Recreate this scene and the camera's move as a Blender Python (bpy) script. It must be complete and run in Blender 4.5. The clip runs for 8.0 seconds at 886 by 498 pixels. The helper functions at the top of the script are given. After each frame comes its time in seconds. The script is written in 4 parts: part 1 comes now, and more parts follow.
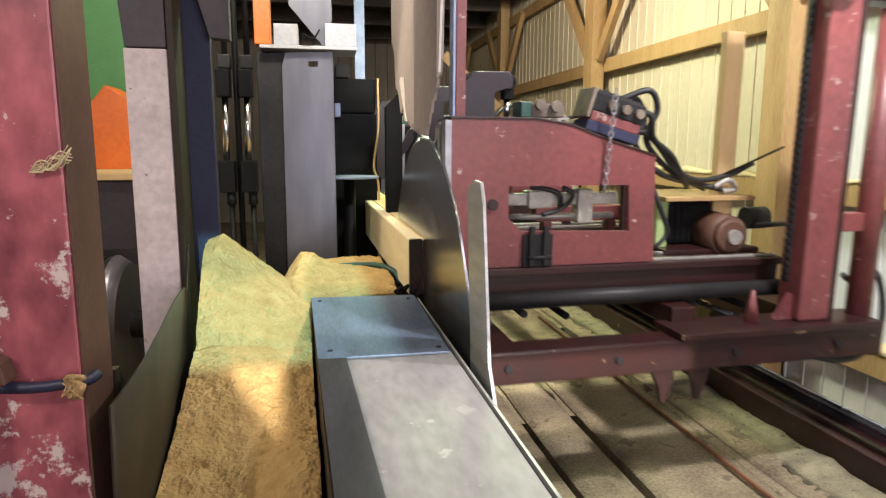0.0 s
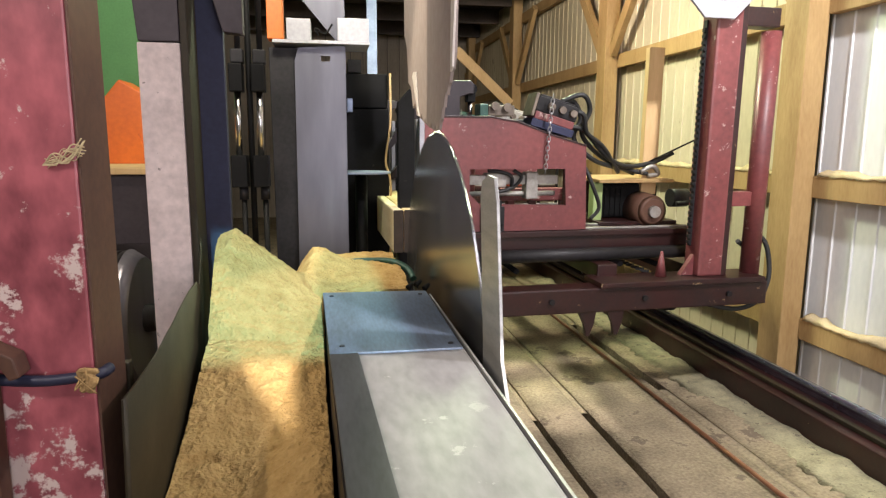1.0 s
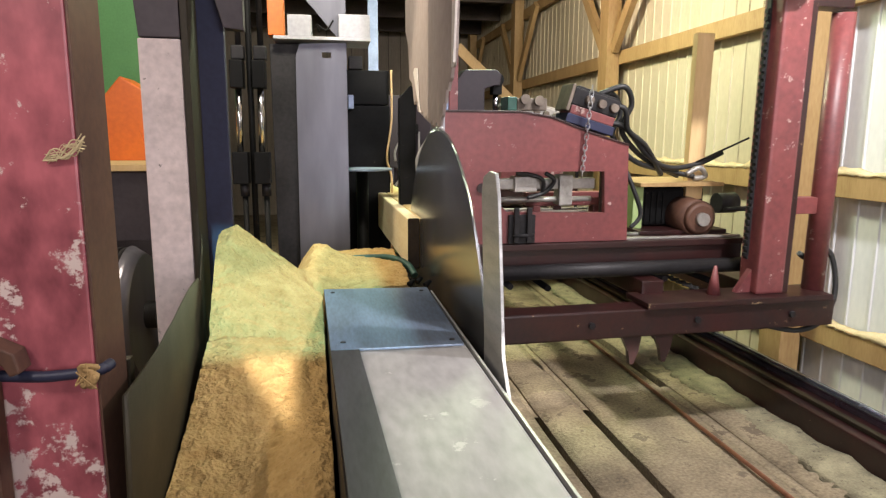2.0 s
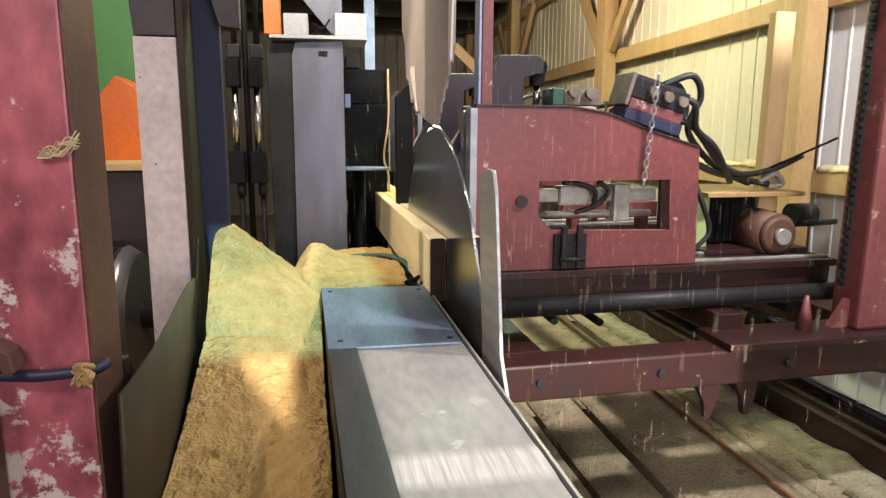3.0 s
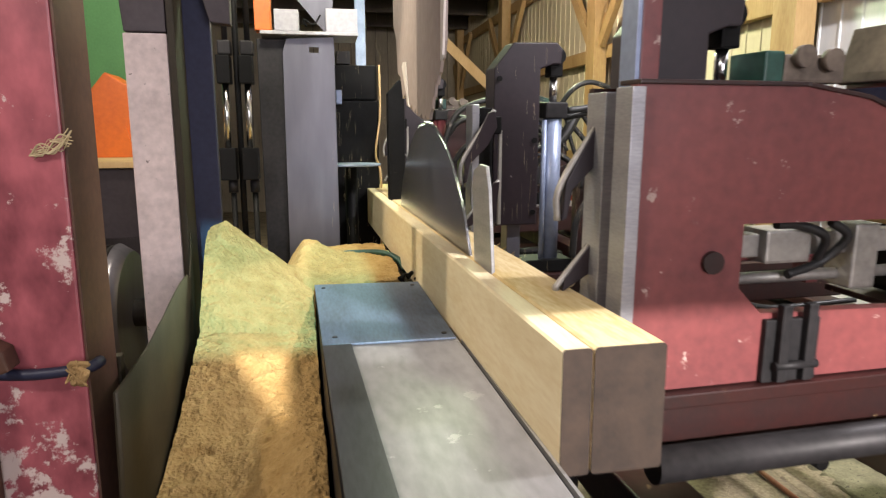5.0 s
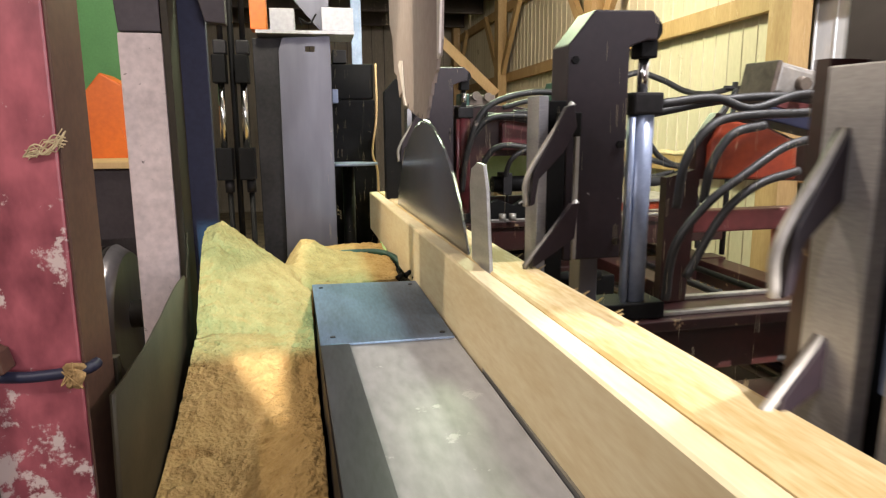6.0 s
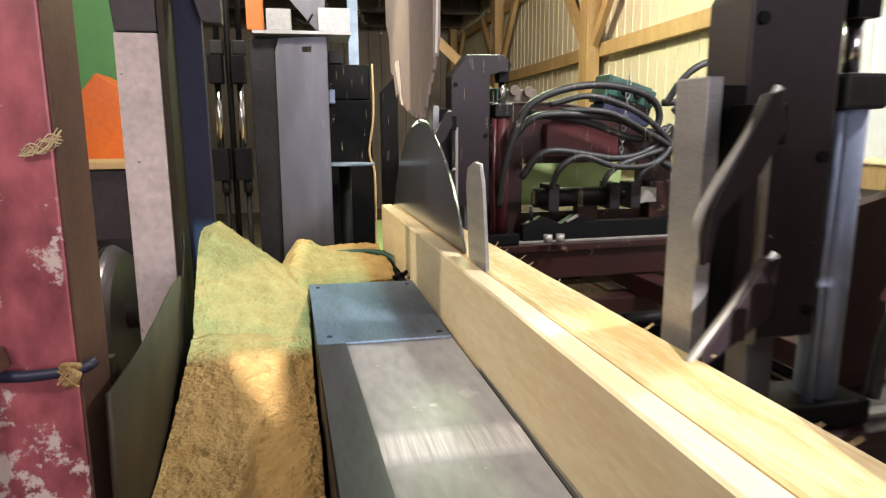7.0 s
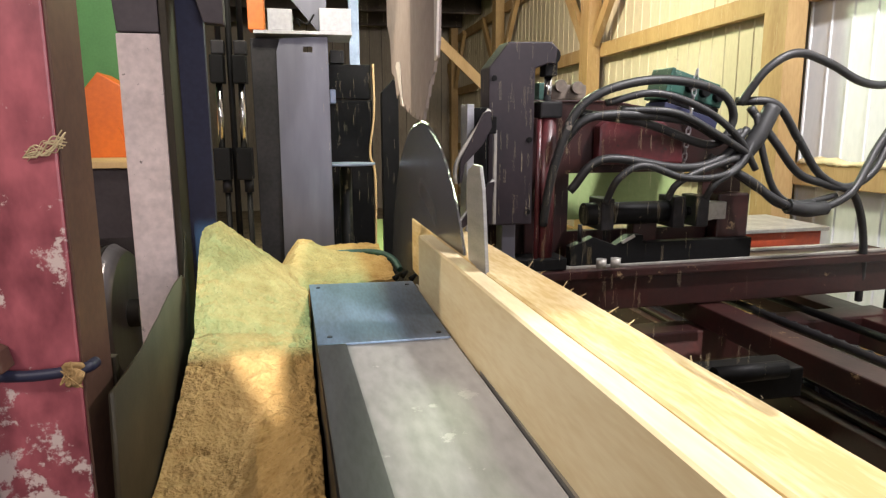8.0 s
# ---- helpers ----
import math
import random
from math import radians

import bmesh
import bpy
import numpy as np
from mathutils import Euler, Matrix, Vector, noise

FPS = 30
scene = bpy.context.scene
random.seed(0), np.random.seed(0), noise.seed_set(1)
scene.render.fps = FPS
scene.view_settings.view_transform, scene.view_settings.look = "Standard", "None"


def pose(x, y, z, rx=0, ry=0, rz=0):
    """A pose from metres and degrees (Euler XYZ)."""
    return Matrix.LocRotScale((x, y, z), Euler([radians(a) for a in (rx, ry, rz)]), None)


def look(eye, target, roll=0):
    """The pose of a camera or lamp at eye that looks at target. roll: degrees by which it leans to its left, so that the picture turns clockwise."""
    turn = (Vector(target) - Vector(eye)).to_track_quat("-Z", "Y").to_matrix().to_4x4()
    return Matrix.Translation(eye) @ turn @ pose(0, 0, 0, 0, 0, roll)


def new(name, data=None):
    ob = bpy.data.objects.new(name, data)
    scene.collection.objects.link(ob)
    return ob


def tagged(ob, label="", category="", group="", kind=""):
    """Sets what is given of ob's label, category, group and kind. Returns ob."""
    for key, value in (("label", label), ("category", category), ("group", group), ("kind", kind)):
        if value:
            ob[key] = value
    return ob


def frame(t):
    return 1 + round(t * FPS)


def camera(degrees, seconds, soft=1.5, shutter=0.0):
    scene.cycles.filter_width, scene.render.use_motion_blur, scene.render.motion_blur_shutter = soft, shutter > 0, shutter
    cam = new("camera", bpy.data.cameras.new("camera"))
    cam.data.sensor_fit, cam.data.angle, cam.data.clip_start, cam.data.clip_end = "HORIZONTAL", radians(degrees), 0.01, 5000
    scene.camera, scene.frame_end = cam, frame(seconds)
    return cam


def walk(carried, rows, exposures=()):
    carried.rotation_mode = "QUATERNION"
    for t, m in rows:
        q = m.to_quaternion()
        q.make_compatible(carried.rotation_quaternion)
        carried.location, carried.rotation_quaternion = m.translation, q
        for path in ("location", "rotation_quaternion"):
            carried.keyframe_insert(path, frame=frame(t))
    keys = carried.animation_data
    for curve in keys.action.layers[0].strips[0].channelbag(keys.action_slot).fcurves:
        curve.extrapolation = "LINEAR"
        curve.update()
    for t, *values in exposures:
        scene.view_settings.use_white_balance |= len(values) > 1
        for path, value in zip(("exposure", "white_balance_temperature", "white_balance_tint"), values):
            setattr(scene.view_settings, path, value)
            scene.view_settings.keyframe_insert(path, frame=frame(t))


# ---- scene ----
# the camera, hand-held beside the saw, almost still
cam = camera(68.57, 8.0, soft=1.25, shutter=0.4)
walk(cam, [
    (0.0, look((0.0022, -0.0121, 1.2542), (0.5640, 2.8971, 0.7845), 0.15)),
    (0.5, look((0.0044, -0.0020, 1.2497), (0.5411, 2.9112, 0.7751), 0.14)),
    (1.0, look((-0.0005, -0.0010, 1.2511), (0.5121, 2.9144, 0.7637), 0.30)),
    (1.5, look((0.0000, 0.0000, 1.2500), (0.5048, 2.9148, 0.7510), 0.29)),
    (3.0, look((0.0007, 0.0052, 1.2431), (0.5192, 2.9175, 0.7431), 0.12)),
    (3.5, look((0.0026, 0.0069, 1.2415), (0.5339, 2.9163, 0.7386), 0.10)),
    (4.0, look((-0.0022, 0.0008, 1.2446), (0.5392, 2.9075, 0.7369), 0.11)),
    (4.5, look((-0.0047, 0.0016, 1.2434), (0.5441, 2.9060, 0.7301), 0.03)),
    (6.0, look((-0.0036, 0.0080, 1.2419), (0.5624, 2.9072, 0.7183), -0.49)),
    (6.5, look((-0.0051, 0.0110, 1.2373), (0.5709, 2.9089, 0.7177), -0.41)),
    (7.0, look((-0.0024, 0.0058, 1.2388), (0.5761, 2.9033, 0.7190), -0.54)),
    (7.5, look((-0.0019, 0.0045, 1.2395), (0.5797, 2.9015, 0.7206), -0.55)),
    (8.0, look((-0.0042, -0.0021, 1.2460), (0.5749, 2.8943, 0.7212), -0.27)),
], exposures=[(0.0, 0.05, 6500, 17), (8.0, 0.05, 6500, 17)])

# ---- light: low sun, unseen lamps and added fills ----
world = bpy.data.worlds.new("sky")
scene.world = world
world.use_nodes = True
sky = world.node_tree.nodes.new("ShaderNodeTexSky")
sky.sky_type, sky.sun_disc, sky.sun_elevation, sky.sun_rotation = "NISHITA", False, radians(21.1), radians(178)
world.node_tree.links.new(sky.outputs[0], world.node_tree.nodes["Background"].inputs[0])
world.node_tree.nodes["Background"].inputs[1].default_value = 0.05


def lamp(name, kind, eye, target, watts, colour, size, spread=None):
    data = bpy.data.lights.new(name, kind)
    data.energy, data.color = watts, colour
    if kind == "AREA":
        data.size = size
    elif kind == "SPOT":
        data.shadow_soft_size, data.spot_size, data.spot_blend = size, radians(spread), 0.25
    ob = new(name, data)
    ob.matrix_world = look(eye, target)
    return ob


lamp("bench_work_lamp", "SPOT", (-1.3, 2.3, 2.15), (0.0, 1.5, 0.8), 80, (1.0, 0.88, 0.64), 0.02, 80)
# unseen fill added for the left posts and the board's side
lamp("left_side_fill", "AREA", (-1.3, -0.5, 2.6), (-0.4, 1.5, 2.9), 42, (1.0, 0.94, 0.86), 0.4)
# added fill inside the end wall, brightens faces turned towards the camera
lamp("end_wall_fill", "AREA", (1.3, -3.9, 2.0), (1.0, 3.0, 0.9), 110, (0.97, 0.96, 1.0), 1.8)
low_sun = bpy.data.lights.new("low_sun", "SUN")
low_sun.energy, low_sun.color, low_sun.angle = 8.8, (1.0, 0.95, 0.86), radians(0.4)
new("low_sun", low_sun).matrix_world = look((0.42, -10.0, 4.86), (0.0, 0.0, 1.0))
# unseen lamp added to warm and brighten the far cladding
lamp("far_wall_fill", "SPOT", (1.0, 4.4, 2.85), (2.4, 5.2, 1.2), 175, (1.0, 0.88, 0.66), 0.08, 140)
# unseen fill added for the near wall and the carriage plates
lamp("near_wall_fill", "AREA", (1.7, 1.1, 2.85), (2.0, 2.5, 0.9), 90, (0.97, 0.97, 0.95), 0.14)
# unseen lamp added for the greenish light on the far floor
lamp("unseen_green_lamp", "AREA", (1.0, 4.2, 2.7), (0.8, 3.2, 0.0), 70, (0.80, 1.0, 0.60), 0.5)
# unseen fill added to lift the steel column and what stands round it
lamp("column_fill", "AREA", (-0.10, 2.0, 2.6), (-0.10, 3.3, 2.15), 40, (1.0, 0.97, 0.76), 0.25)


# ---- materials ----
def material(name, colour, rough=0.6, metal=0.0, dark=None, scale=8.0, grain=60.0, bump=0.15, spots=None, spot_scale=5.0,
             spot_at=0.6, stretch=(1, 1, 1), mix=0.5, dist=0.004, sheen=0.5):
    """Two scales of colour variation, optional worn spots, fine relief, in object space."""
    m = bpy.data.materials.new(name)
    m.use_nodes = True
    nt = m.node_tree
    nodes, links = nt.nodes, nt.links
    b = nodes["Principled BSDF"]
    co = nodes.new("ShaderNodeTexCoord")
    mp = nodes.new("ShaderNodeMapping")
    mp.inputs["Scale"].default_value = stretch
    links.new(co.outputs["Object"], mp.inputs[0])
    n1, n2 = nodes.new("ShaderNodeTexNoise"), nodes.new("ShaderNodeTexNoise")
    n1.inputs["Scale"].default_value, n2.inputs["Scale"].default_value = scale, grain
    n1.inputs["Detail"].default_value, n2.inputs["Detail"].default_value = 5, 4
    for n in (n1, n2):
        links.new(mp.outputs[0], n.inputs["Vector"])
    add = nodes.new("ShaderNodeMix")
    add.inputs[0].default_value = 0.4
    links.new(n1.outputs[0], add.inputs[2])
    links.new(n2.outputs[0], add.inputs[3])
    ramp = nodes.new("ShaderNodeMapRange")
    ramp.inputs[1].default_value, ramp.inputs[2].default_value = 0.5 - 0.25 * (1.2 - mix), 0.5 + 0.25 * (1.2 - mix)
    links.new(add.outputs[0], ramp.inputs[0])
    c = nodes.new("ShaderNodeMix")
    c.data_type = "RGBA"
    dark = dark or tuple(v * 0.6 for v in colour)
    c.inputs[6].default_value, c.inputs[7].default_value = (*dark, 1), (*colour, 1)
    links.new(ramp.outputs[0], c.inputs[0])
    out = c.outputs[2]
    if spots:
        n3 = nodes.new("ShaderNodeTexNoise")
        n3.inputs["Scale"].default_value, n3.inputs["Detail"].default_value, n3.inputs["Roughness"].default_value = spot_scale, 9, 0.7
        links.new(co.outputs["Object"], n3.inputs["Vector"])
        r3 = nodes.new("ShaderNodeMapRange")
        r3.inputs[1].default_value, r3.inputs[2].default_value = spot_at, spot_at + 0.03
        links.new(n3.outputs[0], r3.inputs[0])
        c2 = nodes.new("ShaderNodeMix")
        c2.data_type = "RGBA"
        c2.inputs[7].default_value = (*spots, 1)
        links.new(r3.outputs[0], c2.inputs[0])
        links.new(out, c2.inputs[6])
        out = c2.outputs[2]
    links.new(out, b.inputs["Base Color"])
    rr = nodes.new("ShaderNodeMapRange")
    rr.inputs[3].default_value, rr.inputs[4].default_value = min(1, rough + 0.12), max(0.05, rough - 0.1)
    links.new(n1.outputs[0], rr.inputs[0])
    links.new(rr.outputs[0], b.inputs["Roughness"])
    b.inputs["Metallic"].default_value = metal
    b.inputs["Specular IOR Level"].default_value = sheen
    bp = nodes.new("ShaderNodeBump")
    bp.inputs["Strength"].default_value, bp.inputs["Distance"].default_value = bump, dist
    links.new(add.outputs[0], bp.inputs["Height"])
    links.new(bp.outputs[0], b.inputs["Normal"])
    return m


RED_WORN = material("worn_red_paint", (0.44, 0.115, 0.135), 0.42, 0, (0.13, 0.026, 0.036), 4.5, 30, 0.35, (0.60, 0.48, 0.44), 8, 0.545, stretch=(1, 1, 0.6), mix=0.7)
RED_SIDE = material("brown_red_steel", (0.11, 0.05, 0.028), 0.6, 0, (0.055, 0.022, 0.015), 6, 60, 0.2)
RED = material("scuffed_red_paint", (0.225, 0.060, 0.058), 0.42, 0, (0.10, 0.027, 0.030), 2.2, 40, 0.15, (0.40, 0.29, 0.26), 16, 0.615, mix=0.45)
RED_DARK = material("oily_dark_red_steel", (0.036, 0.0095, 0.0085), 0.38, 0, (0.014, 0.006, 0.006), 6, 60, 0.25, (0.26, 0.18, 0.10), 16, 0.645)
RED_GREASY = material("greasy_red_paint", (0.115, 0.022, 0.026), 0.35, 0, (0.04, 0.010, 0.012), 7, 60, 0.15, (0.03, 0.02, 0.02), 12, 0.60)
MAROON = material("brown_red_knee_steel", (0.022, 0.013, 0.018), 0.45, 0.1, (0.009, 0.006, 0.010), 5, 60, 0.15, (0.4, 0.36, 0.36), 22, 0.70)
BLACK = material("black_steel", (0.007, 0.007, 0.0075), 0.55, 0.1, (0.003, 0.003, 0.003), 9, 80, 0.2, (0.05, 0.042, 0.034), 22, 0.66, sheen=0.15)
RUBBER = material("black_rubber", (0.022, 0.0225, 0.024), 0.5, 0, (0.011, 0.0115, 0.012), 9, 90, 0.1, (0.16, 0.14, 0.125), 14, 0.64)
STEEL = material("brushed_steel", (0.46, 0.46, 0.45), 0.42, 0.55, (0.30, 0.30, 0.30), 6, 80, 0.06, stretch=(1, 1, 6))
SLIDE = material("dull_slide_steel", (0.40, 0.40, 0.43), 0.4, 0.55, (0.25, 0.25, 0.27), 5, 70, 0.06, stretch=(1, 1, 4))
BLADE = material("saw_blade_steel", (0.46, 0.46, 0.48), 0.22, 0.95, (0.30, 0.30, 0.32), 3, 40, 0.03)
CHROME = material("chrome_rod", (0.7, 0.7, 0.72), 0.14, 1.0, (0.6, 0.6, 0.62), 10, 60, 0.02)
BLUE_STEEL = material("blue_grey_cylinder_paint", (0.29, 0.35, 0.50), 0.36, 0.3, (0.19, 0.23, 0.34), 8, 60, 0.08)
GREY = material("grey_painted_steel", (0.17, 0.17, 0.205), 0.36, 0.6, (0.115, 0.115, 0.14), 1.6, 12, 0.02, (0.30, 0.29, 0.27), 7, 0.72, stretch=(2, 2, 0.4))
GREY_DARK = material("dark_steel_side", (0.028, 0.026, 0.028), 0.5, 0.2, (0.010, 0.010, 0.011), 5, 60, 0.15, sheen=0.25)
WHITE = material("white_paint", (0.45, 0.45, 0.49), 0.5, 0, (0.30, 0.30, 0.34), 5, 60, 0.08)
NAVY = material("dark_blue_panel", (0.035, 0.04, 0.085), 0.5, 0.1, (0.022, 0.025, 0.055), 3, 70, 0.08, sheen=0.3)
BEIGE = material("chipped_pale_paint", (0.72, 0.61, 0.59), 0.7, 0, (0.47, 0.40, 0.39), 5, 44, 0.4, (0.13, 0.105, 0.095), 30, 0.635, mix=0.7)
PURPLE = material("dark_purple_steel", (0.05, 0.038, 0.045), 0.6, 0, (0.03, 0.022, 0.028), 6, 60, 0.2)
GREEN = material("green_paint", (0.10, 0.30, 0.10), 0.5, 0, (0.07, 0.21, 0.07), 5, 90, 0.1, (0.35, 0.42, 0.3), 40, 0.68)
ORANGE = material("orange_plastic", (0.75, 0.17, 0.02), 0.4, 0, (0.55, 0.11, 0.015), 4, 50, 0.05)
TEAL = material("green_valve_paint", (0.025, 0.10, 0.075), 0.45, 0.1, (0.010, 0.036, 0.029), 9, 60, 0.15)
PALE_METAL = material("dusty_valve_metal", (0.45, 0.43, 0.40), 0.45, 0.5, (0.26, 0.25, 0.23), 14, 70, 0.2)
BELT = material("grey_conveyor_belt", (0.235, 0.232, 0.232), 0.5, 0, (0.15, 0.148, 0.148), 3.5, 50, 0.08, (0.29, 0.285, 0.275), 9, 0.62, stretch=(1, 0.35, 1), mix=0.75)
# scratched blue-grey steel, with the cool light on it put into the colour
PLATE_BLUE = material("blue_grey_plate_cool_lit", (0.135, 0.185, 0.275), 0.5, 0.15, (0.065, 0.085, 0.12), 5, 60, 0.08, (0.22, 0.24, 0.27), 34, 0.69, stretch=(2.5, 0.5, 1))
# worn edge strip of the same pan, its shade put into the colour
PLATE_DARK = material("worn_strip_steel_shaded", (0.058, 0.062, 0.070), 0.5, 0.2, (0.026, 0.028, 0.032), 6, 60, 0.1, (0.20, 0.19, 0.17), 50, 0.70, stretch=(2.5, 0.5, 1))
SPLICE = material("pale_belt_splice", (0.46, 0.45, 0.43), 0.6, 0, (0.22, 0.217, 0.21), 40, 120, 0.3, stretch=(3, 0.12, 1))
SHEET = material("dull_sheet_metal", (0.034, 0.026, 0.0135), 0.55, 0.05, (0.018, 0.014, 0.008), 4, 60, 0.1, sheen=0.25)
# the dark spots put the shade of small pits into the colour
SAWDUST = material("yellow_sawdust", (0.52, 0.345, 0.135), 0.95, 0, (0.36, 0.22, 0.07), 24, 120, 1.0, (0.24, 0.145, 0.055), 60, 0.635, dist=0.02)
FLOOR_DUST = material("trodden_sawdust_floor", (0.40, 0.325, 0.205), 0.95, 0, (0.12, 0.092, 0.058), 4, 75, 1.0, (0.16, 0.122, 0.08), 4, 0.575, dist=0.015)
PALE_DUST = material("pale_settled_sawdust", (0.58, 0.48, 0.29), 0.95, 0, (0.42, 0.33, 0.18), 16, 130, 0.9, (0.30, 0.25, 0.14), 40, 0.62, dist=0.008)
GREY_DUST = material("trampled_grey_sawdust", (0.36, 0.325, 0.20), 0.95, 0, (0.17, 0.15, 0.095), 14, 110, 1.0, (0.10, 0.085, 0.06), 30, 0.60, dist=0.01)
PIT = material("dark_pit", (0.02, 0.016, 0.012), 0.9, 0, None, 8, 60, 0.3)
TIMBER = material("fresh_sawn_timber", (0.74, 0.60, 0.35), 0.65, 0, (0.56, 0.39, 0.16), 3.4, 34, 0.3, stretch=(4, 0.7, 4), mix=0.8)
TIMBER_FACE = material("pale_sawn_face", (0.82, 0.72, 0.49), 0.65, 0, (0.70, 0.56, 0.33), 3.2, 40, 0.25, stretch=(4, 0.6, 3), mix=0.65)
LUMBER = material("framing_lumber", (0.42, 0.28, 0.12), 0.7, 0, (0.28, 0.17, 0.065), 4, 40, 0.2, stretch=(2, 2, 0.5))
LUMBER_PALE = material("pale_board", (0.70, 0.49, 0.25), 0.7, 0, (0.56, 0.37, 0.17), 4, 40, 0.15, stretch=(2, 2, 0.4))
CLADDING = material("ribbed_wall_cladding", (0.60, 0.54, 0.40), 0.5, 0.1, (0.47, 0.41, 0.29), 1.6, 40, 0.08, (0.36, 0.30, 0.20), 3, 0.64, stretch=(1, 1, 0.4))
CLADDING_WHITE = material("white_wall_cladding", (0.74, 0.75, 0.76), 0.5, 0.1, (0.60, 0.62, 0.64), 1.6, 40, 0.08, (0.45, 0.42, 0.36), 3, 0.68, stretch=(1, 1, 0.4))
# lightened, so the dust haze before the far wall is in the colour
BOARDS = material("old_wall_boards", (0.34, 0.29, 0.22), 0.8, 0, (0.20, 0.165, 0.12), 3, 40, 0.3, stretch=(3, 3, 0.4))
ROOF_DARK = material("dark_roof_boards", (0.10, 0.075, 0.06), 0.8, 0, (0.05, 0.04, 0.03), 3, 40, 0.3)
CANVAS = material("pale_rubber_curtain", (0.40, 0.34, 0.32), 0.95, 0, (0.30, 0.25, 0.235), 2, 30, 0.08, sheen=0.1)
CANVAS_EDGE = material("torn_white_edge", (0.80, 0.76, 0.72), 0.8, 0, (0.62, 0.57, 0.53), 12, 70, 0.3)
END_GRAIN = material("dark_end_grain", (0.036, 0.021, 0.013), 0.8, 0, (0.016, 0.010, 0.007), 18, 90, 0.3)
RAIL = material("polished_rail", (0.45, 0.50, 0.62), 0.22, 0.95, (0.32, 0.36, 0.46), 8, 60, 0.04)
BRASS = material("coppery_rod", (0.40, 0.18, 0.10), 0.4, 0.6, (0.22, 0.10, 0.06), 12, 60, 0.1)
DUSTY = material("dusty_brown_steel", (0.20, 0.16, 0.125), 0.6, 0.1, (0.09, 0.07, 0.055), 16, 70, 0.2)
# green tint of the light on floor and boards, put into a colour
LIME = material("light_green_tint", (0.36, 0.48, 0.20), 0.6, 0, (0.28, 0.38, 0.15), 5, 60, 0.1)
RED_ORANGE = material("orange_red_paint", (0.45, 0.07, 0.02), 0.45, 0, (0.24, 0.035, 0.02), 6, 60, 0.1)
STRAP = material("navy_strap", (0.02, 0.022, 0.05), 0.5)
GALV = material("galvanised_chain", (0.55, 0.55, 0.58), 0.35, 0.9, (0.4, 0.4, 0.42), 20, 90, 0.05)


# clear tint for an unseen pane that cools part of the sun
TINTED = bpy.data.materials.new("blue_green_sun_tint")
TINTED.use_nodes = True
TINTED.node_tree.nodes.remove(TINTED.node_tree.nodes["Principled BSDF"])
tint = TINTED.node_tree.nodes.new("ShaderNodeBsdfTransparent")
tint.inputs[0].default_value = (0.46, 0.76, 0.82, 1)
TINTED.node_tree.links.new(tint.outputs[0], TINTED.node_tree.nodes["Material Output"].inputs[0])


# ---- mesh tools ----
def quad_box(bm, x0, x1, y0, y1, z0, z1):
    v = [bm.verts.new((x, y, z)) for x in (x0, x1) for y in (y0, y1) for z in (z0, z1)]
    for f in ((0, 1, 3, 2), (4, 6, 7, 5), (0, 4, 5, 1), (2, 3, 7, 6), (0, 2, 6, 4), (1, 5, 7, 3)):
        bm.faces.new([v[i] for i in f])
    return bm


def box(x0, x1, y0, y1, z0, z1, bevel=0.003):
    bm = quad_box(bmesh.new(), min(x0, x1), max(x0, x1), min(y0, y1), max(y0, y1), min(z0, z1), max(z0, z1))
    if bevel:
        bmesh.ops.bevel(bm, geom=bm.edges[:], offset=bevel, segments=2, affect="EDGES", profile=0.6)
    return bm


def rod(a, b, r, r2=None, sides=16, bm=None):
    bm = bm or bmesh.new()
    a, b = Vector(a), Vector(b)
    turn = (b - a).to_track_quat("Z", "Y").to_matrix()
    rings = []
    for p, rad in ((a, r), (b, r if r2 is None else r2)):
        rings.append([bm.verts.new(p + turn @ Vector((rad * math.cos(i * math.tau / sides), rad * math.sin(i * math.tau / sides), 0))) for i in range(sides)])
    for i in range(sides):
        bm.faces.new((rings[0][i], rings[0][(i + 1) % sides], rings[1][(i + 1) % sides], rings[1][i])).smooth = True
    bm.faces.new(rings[0][::-1])
    bm.faces.new(rings[1])
    return bm


def hose_mesh(points, r, sides=8, steps=10, bm=None):
    """A round tube that bends smoothly through the points."""
    bm = bm or bmesh.new()
    p = [Vector(q) for q in points]
    p = [2 * p[0] - p[1]] + p + [2 * p[-1] - p[-2]]
    line = []
    for i in range(1, len(p) - 2):
        for k in range(steps):
            t = k / steps
            a, b, c, d = p[i - 1:i + 3]
            line.append(0.5 * ((2 * b) + (c - a) * t + (2 * a - 5 * b + 4 * c - d) * t * t + (3 * b - a - 3 * c + d) * t ** 3))
    line.append(p[-2])
    rings = []
    side = Vector((0.31, 0.94, 0.12))
    for i, q in enumerate(line):
        d = (line[min(i + 1, len(line) - 1)] - line[max(i - 1, 0)]).normalized()
        u = d.cross(side).normalized()
        w = d.cross(u)
        rings.append([bm.verts.new(q + r * (u * math.cos(k * math.tau / sides) + w * math.sin(k * math.tau / sides))) for k in range(sides)])
    for a, b in zip(rings, rings[1:]):
        for k in range(sides):
            bm.faces.new((a[k], a[(k + 1) % sides], b[(k + 1) % sides], b[k])).smooth = True
    bm.faces.new(rings[0][::-1])
    bm.faces.new(rings[-1])
    return bm


